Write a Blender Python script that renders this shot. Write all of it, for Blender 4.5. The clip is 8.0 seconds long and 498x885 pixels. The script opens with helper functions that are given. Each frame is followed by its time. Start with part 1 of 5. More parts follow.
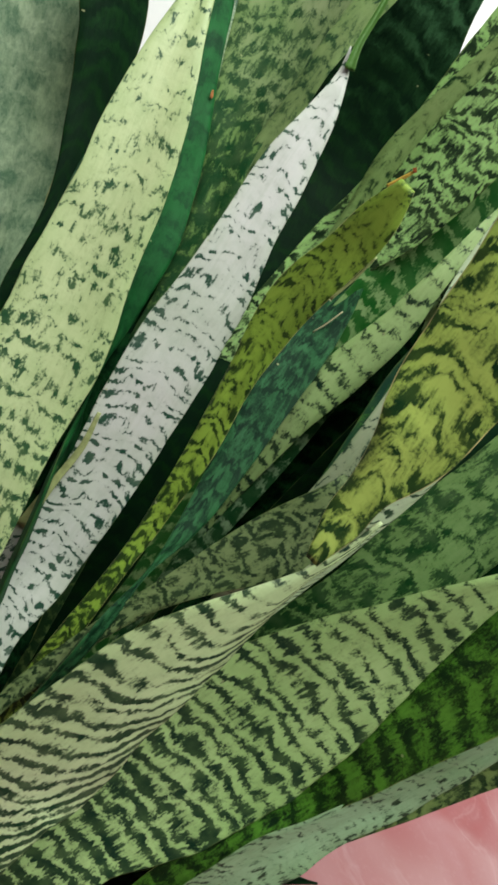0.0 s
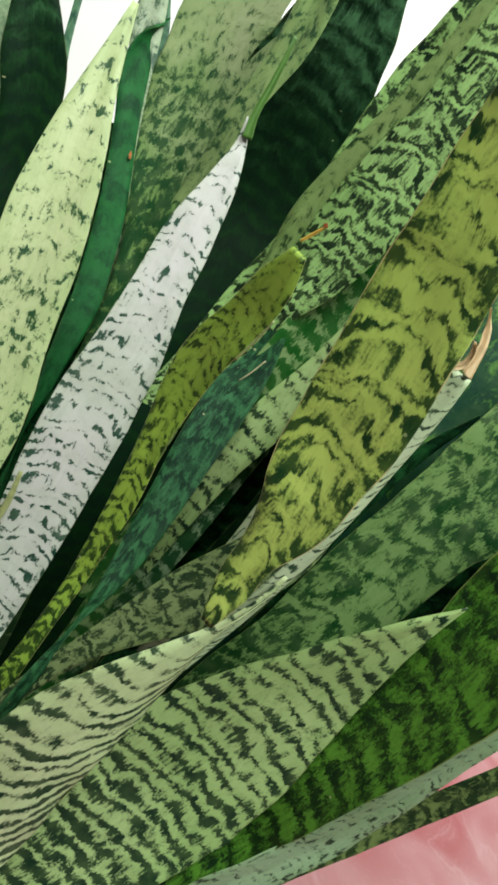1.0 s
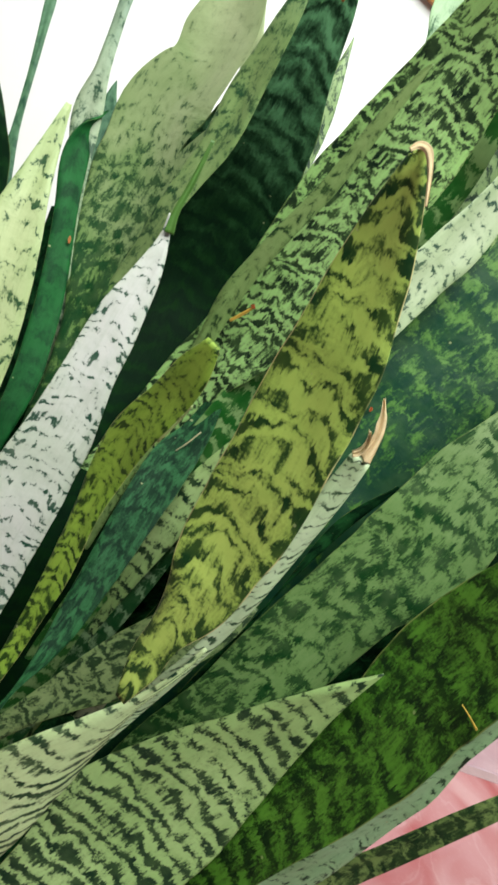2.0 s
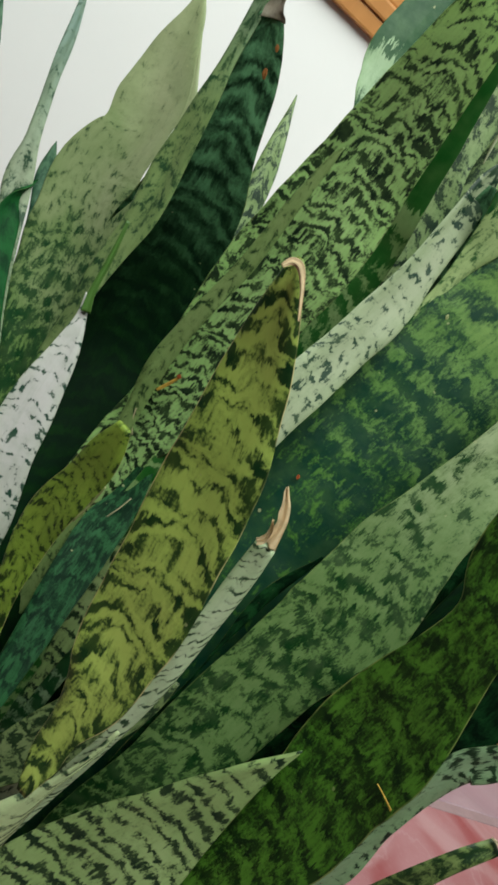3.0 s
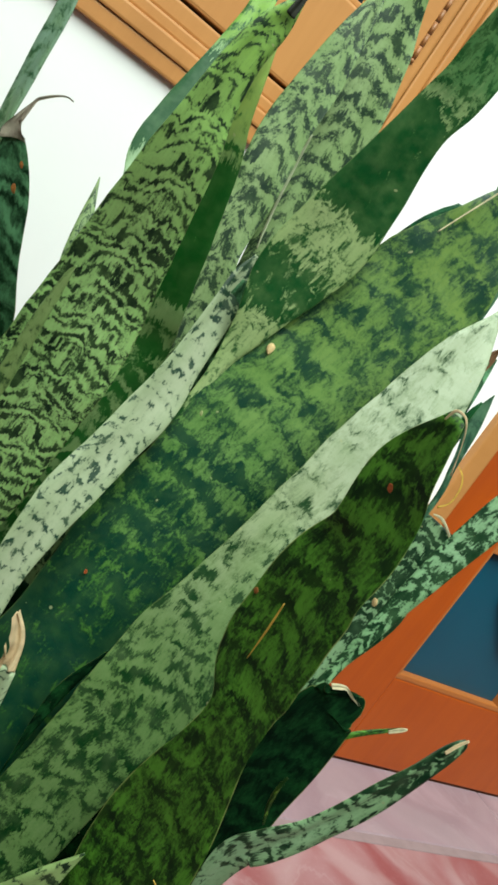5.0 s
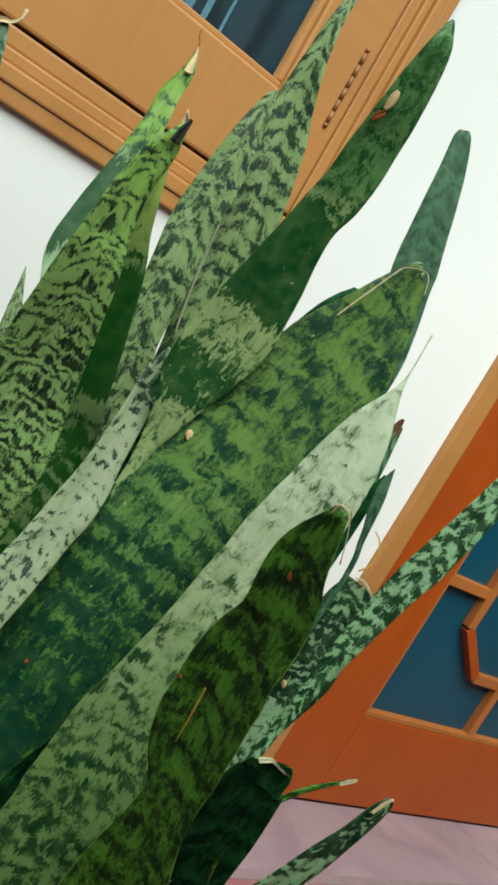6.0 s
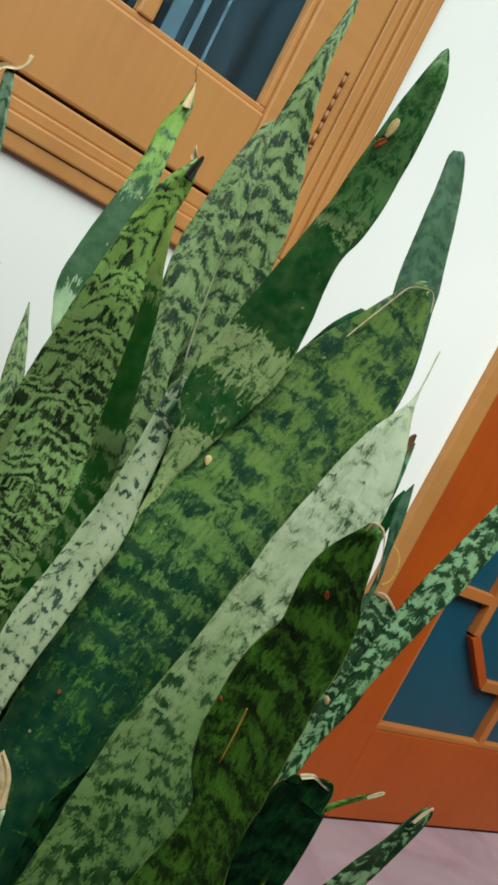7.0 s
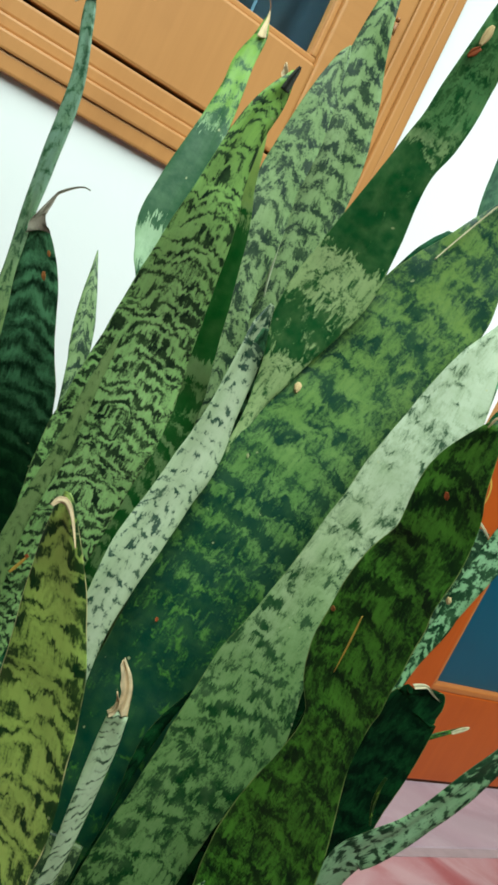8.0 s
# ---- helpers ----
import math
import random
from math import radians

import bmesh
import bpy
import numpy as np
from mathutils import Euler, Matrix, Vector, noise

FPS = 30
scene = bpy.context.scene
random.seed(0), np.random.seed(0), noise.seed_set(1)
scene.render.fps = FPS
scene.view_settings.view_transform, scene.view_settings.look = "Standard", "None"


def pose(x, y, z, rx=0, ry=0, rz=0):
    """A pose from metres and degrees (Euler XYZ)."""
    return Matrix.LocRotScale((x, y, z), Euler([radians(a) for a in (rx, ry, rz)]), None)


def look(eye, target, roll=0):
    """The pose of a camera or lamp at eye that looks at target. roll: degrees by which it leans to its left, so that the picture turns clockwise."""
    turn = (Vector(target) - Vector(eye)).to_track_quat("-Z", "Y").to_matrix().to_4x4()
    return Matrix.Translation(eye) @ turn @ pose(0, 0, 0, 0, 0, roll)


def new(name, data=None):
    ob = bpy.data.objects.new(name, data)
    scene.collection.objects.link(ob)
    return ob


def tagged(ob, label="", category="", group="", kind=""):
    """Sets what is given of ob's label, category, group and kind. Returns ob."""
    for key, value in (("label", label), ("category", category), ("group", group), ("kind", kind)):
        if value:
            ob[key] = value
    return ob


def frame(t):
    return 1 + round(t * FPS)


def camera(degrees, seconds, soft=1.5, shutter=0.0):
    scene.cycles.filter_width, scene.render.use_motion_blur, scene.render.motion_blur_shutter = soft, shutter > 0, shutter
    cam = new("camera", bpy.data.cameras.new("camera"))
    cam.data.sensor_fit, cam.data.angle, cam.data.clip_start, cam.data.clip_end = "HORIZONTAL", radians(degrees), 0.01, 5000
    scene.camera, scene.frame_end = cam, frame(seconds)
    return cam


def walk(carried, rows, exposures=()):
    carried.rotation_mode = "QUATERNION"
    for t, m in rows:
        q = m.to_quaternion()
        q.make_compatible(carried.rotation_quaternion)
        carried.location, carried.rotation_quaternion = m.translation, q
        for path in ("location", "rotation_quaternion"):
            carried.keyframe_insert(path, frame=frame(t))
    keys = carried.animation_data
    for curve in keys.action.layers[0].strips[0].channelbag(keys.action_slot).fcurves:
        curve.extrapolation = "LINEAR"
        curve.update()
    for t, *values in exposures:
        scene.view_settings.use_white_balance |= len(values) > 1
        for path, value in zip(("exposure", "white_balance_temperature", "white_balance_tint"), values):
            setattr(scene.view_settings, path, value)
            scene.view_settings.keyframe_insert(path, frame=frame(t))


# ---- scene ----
cam = camera(32.3, 8.0, soft=3.0)
METRES, EYE, TILT, LEAN, TURN = 0.33, 0.525, -25.7, -38.3, -17.07
ROWS = [
    (0.0, 0.0, 0.0, 0.0, 0.0, 0.0, 0.0),
    (0.5, 0.0393, 0.0031, 0.0227, -0.08, 0.41, 0.86),
    (1.0, 0.1039, -0.0322, 0.0529, -0.45, 0.89, 1.56),
    (2.5, 0.2285, -0.1111, 0.1324, -1.88, 4.15, 2.24),
    (3.0, 0.2811, -0.1088, 0.176, -2.34, 4.45, 2.44),
    (3.5, 0.3361, -0.121, 0.1989, -2.82, 4.54, 2.56),
    (4.0, 0.4035, -0.1304, 0.2014, -4.6, 4.64, 3.93),
    (4.5, 0.4729, -0.1602, 0.2217, -5.84, 4.82, 6.09),
    (5.0, 0.5171, -0.1796, 0.2578, -6.92, 5.72, 7.58),
    (6.5, 0.5821, -0.314, 0.3229, -9.3, 8.68, 14.05),
    (7.0, 0.5315, -0.3013, 0.3238, -9.22, 9.01, 15.05),
    (7.5, 0.482, -0.2859, 0.2979, -9.11, 8.81, 15.27),
    (8.0, 0.414, -0.2683, 0.2648, -6.8, 8.28, 16.04),
]
walk(cam, [(t, pose(0, 0, EYE, TILT, LEAN, TURN) @ pose(METRES * x, METRES * y, METRES * z, 90 + pitch, roll, yaw)) for t, x, y, z, yaw, pitch, roll in ROWS],
     exposures=[(0.0, 0.73, 6300, 0), (0.5, 0.78, 6300, 0), (1.0, 0.87, 6300, 0), (2.5, 0.93, 6300, 0), (3.0, 0.20, 6300, 0), (3.5, 0.30, 6250, -1), (4.0, 0.40, 6250, -1),
                (4.5, 0.43, 6250, -5), (5.0, 0.46, 6200, -7), (6.5, -0.07, 6250, -3), (7.0, -0.02, 6230, -4), (7.5, 0.26, 6050, -6), (8.0, 0.36, 5850, -11)])

# ---- light: soft open-shade daylight ----
SUN_UP, SUN_TURN = 50.0, 204.0
world = bpy.data.worlds.new("world")
scene.world = world
world.use_nodes = True
wn, wl = world.node_tree.nodes, world.node_tree.links
sky = wn.new("ShaderNodeTexSky")
sky.sky_type, sky.sun_disc = "NISHITA", False
sky.sun_elevation, sky.sun_rotation = radians(SUN_UP), radians(SUN_TURN)
sky.dust_density, sky.ozone_density = 1.5, 1.0
wl.new(sky.outputs["Color"], wn["Background"].inputs["Color"])
wn["Background"].inputs["Strength"].default_value = 0.03
sun = new("sun", bpy.data.lights.new("sun", "SUN"))
sun.data.energy, sun.data.angle, sun.data.color = 5.8, radians(58), (1.0, 0.98, 0.94)
sa, sb = radians(SUN_UP), radians(SUN_TURN)
sun.matrix_world = look((0, 0, 3), (-math.sin(sb) * math.cos(sa), -math.cos(sb) * math.cos(sa), 3 - math.sin(sa)))


# ---- materials ----
class Nodes:
    """A short way to write a node material."""

    def __init__(self, name):
        self.mat = bpy.data.materials.new(name)
        self.mat.use_nodes = True
        self.tree = self.mat.node_tree
        self.bsdf = self.tree.nodes["Principled BSDF"]

    def add(self, kind, ins=(), **props):
        n = self.tree.nodes.new(kind)
        for k, v in props.items():
            setattr(n, k, v)
        for k, v in dict(ins).items():
            self.put(n.inputs[k], v)
        return n

    def put(self, socket, v):
        if isinstance(v, bpy.types.NodeSocket):
            self.tree.links.new(v, socket)
        else:
            socket.default_value = v

    def math(self, op, a, b=0.0, c=0.0, clamp=False):
        return self.add("ShaderNodeMath", {0: a, 1: b, 2: c}, operation=op, use_clamp=clamp).outputs[0]

    def mix(self, fac, a, b):
        n = self.add("ShaderNodeMix", data_type="RGBA")
        self.put(n.inputs[0], fac), self.put(n.inputs[6], a), self.put(n.inputs[7], b)
        return n.outputs[2]

    def step(self, v, lo, hi):
        return self.add("ShaderNodeMapRange", {0: v, 1: lo, 2: hi, 3: 0.0, 4: 1.0}, interpolation_type="SMOOTHSTEP").outputs[0]

    def noise(self, vec, scale, detail=2.0, rough=0.5):
        return self.add("ShaderNodeTexNoise", {"Vector": vec, "Scale": scale, "Detail": detail, "Roughness": rough}).outputs["Fac"]

    def bump(self, h, strength, distance):
        b = self.add("ShaderNodeBump", {"Height": h, "Strength": strength, "Distance": distance})
        self.put(self.bsdf.inputs["Normal"], b.outputs[0])

    def done(self, color, rough, **more):
        self.put(self.bsdf.inputs["Base Color"], color)
        self.put(self.bsdf.inputs["Roughness"], rough)
        for k, v in more.items():
            self.put(self.bsdf.inputs[k.replace("_", " ")], v)
        return self.mat


def rgb(r, g, b):
    """Linear colour from the 0 to 255 of a paint chart."""
    return tuple((c / 255 / 12.92) if c < 10 else ((c / 255 + 0.055) / 1.055) ** 2.4 for c in (r, g, b)) + (1.0,)


def leaf_paint(name, pale, dark, cover=0.45, along=240.0, across=90.0, blotch=0.06, soft=0.05, gloss=0.42, edge=(120, 134, 74), chevron=0.004, spec=0.38, even=0.6, ragged=0.7, halo=0.2, drift=0.0, slant=0.0, rimmed=0.0, fleck=1.0, worn=0.35, wave=0.009, zones=(), tip=None, crowd=None):
    """Leaf skin: pale ground crossed by wavy dark green bands. cover: how much of it is dark; along, across: marks to
    the metre;
    even: how regular the crossbands are; ragged: length of their teeth; halo: greener ground round the marks; wave: how
    far bands wander;
    drift: how much closer the marks crowd in the first half of the leaf than towards its tip; the ground darkens there
    too, painted shade included;
    slant: how far the bands sweep up the leaf along one margin; rimmed: marks gather at the margins;
    fleck: how far the marks break up into small specks; zones: (from, to, shift) stretches of the leaf, in metres, with
    more or fewer marks;
    tip: (from, to, colour) the ground's colour past a place on the leaf; crowd: (place, gain) marks thin out along the
    leaf."""
    n = Nodes(name)
    uv = n.add("ShaderNodeUVMap", uv_map="skin").outputs[0]
    rim = n.add("ShaderNodeUVMap", uv_map="rim").outputs[0]
    rand = n.add("ShaderNodeObjectInfo").outputs["Random"]
    shift = n.add("ShaderNodeCombineXYZ", {0: n.math("MULTIPLY", rand, 7.3), 1: n.math("MULTIPLY", rand, 23.7), 2: 0.0}).outputs[0]
    base = n.add("ShaderNodeVectorMath", {0: uv, 1: shift}, operation="ADD").outputs[0]
    sep = n.add("ShaderNodeSeparateXYZ", {0: base})
    rs = n.add("ShaderNodeSeparateXYZ", {0: rim})
    side = n.math("ABSOLUTE", rs.outputs[0])

    def stretched(x_scale, y_scale, y=None):
        return n.add("ShaderNodeCombineXYZ", {0: n.math("MULTIPLY", sep.outputs[0], x_scale), 1: n.math("MULTIPLY", y or sep.outputs[1], y_scale), 2: 0.0}).outputs[0]

    def about(noise_value, gain):
        return n.math("MULTIPLY", n.math("SUBTRACT", noise_value, 0.5), gain)

    # the bands wander up and down the leaf, point like chevrons, and have teeth along the grain
    teeth = n.noise(stretched(620.0, 90.0), 1.0, 3.0, 0.65)
    v = n.math("ADD", sep.outputs[1], about(n.noise(base, 62.0, 2.0), wave * 2.2))
    v = n.math("ADD", v, n.math("MULTIPLY", side, chevron))
    if slant:
        v = n.math("ADD", v, n.math("MULTIPLY", n.math("POWER", n.math("MAXIMUM", rs.outputs[0], 0.0), 2.0), slant))
    toothed = n.math("ADD", v, about(teeth, 0.011 * ragged))
    ring = n.math("COSINE", n.math("MULTIPLY", toothed, math.pi * along))
    dash = n.noise(stretched(across * 2.0, along * 0.75, toothed), 1.0, 3.0, 0.55)
    patch = n.noise(base, 30.0, 2.0)
    fine = n.noise(stretched(330.0, 250.0, toothed), 1.0, 2.0, 0.6)
    mark = n.math("MULTIPLY_ADD", ring, 0.185 * even, 0.5)
    mark = n.math("ADD", mark, about(dash, 1.15 - 0.2 * even))
    mark = n.math("ADD", mark, about(n.noise(stretched(190.0, 120.0), 1.0, 2.0, 0.6), 0.34))
    if crowd:
        mark = n.math("ADD", mark, n.math("MULTIPLY", n.math("SUBTRACT", crowd[0], rs.outputs[1]), crowd[1]))
    mark = n.math("ADD", mark, about(patch, blotch * 4))
    mark = n.math("ADD", mark, about(fine, 0.62 * fleck))
    mark = n.math("ADD", mark, about(n.noise(base, 800.0, 2.0), 0.24 * fleck))
    if rimmed:
        mark = n.math("ADD", mark, n.math("MULTIPLY", n.math("SUBTRACT", n.math("POWER", side, 2.0), 0.4), rimmed))
    place = n.math("ADD", rs.outputs[1], n.math("ADD", about(teeth, 0.03), about(n.noise(base, 60.0, 2.0), 0.03)))
    low = 0.0
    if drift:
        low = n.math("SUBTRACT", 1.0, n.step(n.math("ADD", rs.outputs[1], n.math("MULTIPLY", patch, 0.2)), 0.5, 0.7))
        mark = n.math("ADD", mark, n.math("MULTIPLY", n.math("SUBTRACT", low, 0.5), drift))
    for lo, hi, more in zones:
        inside = n.math("MULTIPLY", n.step(place, lo - 0.002, lo + 0.002), n.math("SUBTRACT", 1.0, n.step(place, hi - 0.002, hi + 0.002)))
        mark = n.math("ADD", mark, n.math("MULTIPLY", inside, more))
    at = 0.5 + (0.5 - cover) * 0.75
    soft *= 1.95
    d = n.math("MULTIPLY", n.step(mark, at - soft, at + soft), n.math("ADD", 0.92, n.math("MULTIPLY", n.step(n.noise(base, 140.0, 3.0), 0.3, 0.6), 0.08)))
    near = n.math("MULTIPLY", n.step(mark, at - soft - 0.22, at), min(1.0, halo * 1.4))
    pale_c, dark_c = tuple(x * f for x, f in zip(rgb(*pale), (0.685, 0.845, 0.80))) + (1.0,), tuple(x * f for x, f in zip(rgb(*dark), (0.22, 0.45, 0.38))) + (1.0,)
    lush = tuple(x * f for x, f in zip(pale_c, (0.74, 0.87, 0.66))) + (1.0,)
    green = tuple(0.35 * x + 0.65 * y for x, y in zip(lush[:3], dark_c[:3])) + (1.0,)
    # ground: slow change of hue along the leaf, greener margins, faint clouding and lengthwise streaks
    slow = n.noise(stretched(16.0, 9.0), 1.0, 2.0)
    ground = n.mix(n.math("MULTIPLY", n.step(slow, 0.38, 0.66), 0.5), pale_c, lush)
    ground = n.mix(n.math("MULTIPLY", n.math("POWER", side, 3.0), 0.4), ground, lush)
    if tip:
        ground = n.mix(n.step(place, tip[0], tip[1]), ground, rgb(*tip[2]))
    cloud = n.noise(base, 85.0, 5.0, 0.6)
    ground = n.mix(n.math("MULTIPLY", n.step(cloud, 0.4, 0.74), 0.3), ground, n.mix(0.3, lush, dark_c))
    streak = n.noise(stretched(420.0, 22.0), 1.0, 2.0)
    ground = n.mix(n.math("MULTIPLY", n.step(streak, 0.5, 0.75), 0.18), ground, n.mix(0.25, lush, dark_c))
    ground = n.mix(near, ground, green)
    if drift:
        # darker green ground low on the leaf: own colour plus painted clump shade
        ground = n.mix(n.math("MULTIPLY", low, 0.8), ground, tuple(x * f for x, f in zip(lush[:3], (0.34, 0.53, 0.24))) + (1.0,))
    deep = n.mix(n.step(n.noise(base, 90.0, 3.0), 0.35, 0.8), dark_c, n.mix(0.14, dark_c, lush))
    col = n.mix(d, ground, deep)
    margin = n.math("MULTIPLY", n.step(side, 0.968, 0.99), n.math("MULTIPLY", n.step(n.noise(base, 60.0), 0.35, 0.6), worn))
    col = n.mix(margin, col, rgb(*edge))
    # small pale scars
    scar = n.step(n.noise(base, 190.0, 1.0), 0.775, 0.8)
    col = n.mix(n.math("MULTIPLY", scar, 0.55), col, rgb(176, 180, 132))
    height = n.math("ADD", n.math("MULTIPLY", streak, 0.5), n.math("MULTIPLY", n.noise(base, 130.0, 3.0), 1.0))
    n.bump(height, 0.3, 0.0011)
    rough = n.math("ADD", gloss, n.math("MULTIPLY", n.noise(base, 55.0, 3.0), 0.2))
    return n.done(col, rough, Specular_IOR_Level=spec)


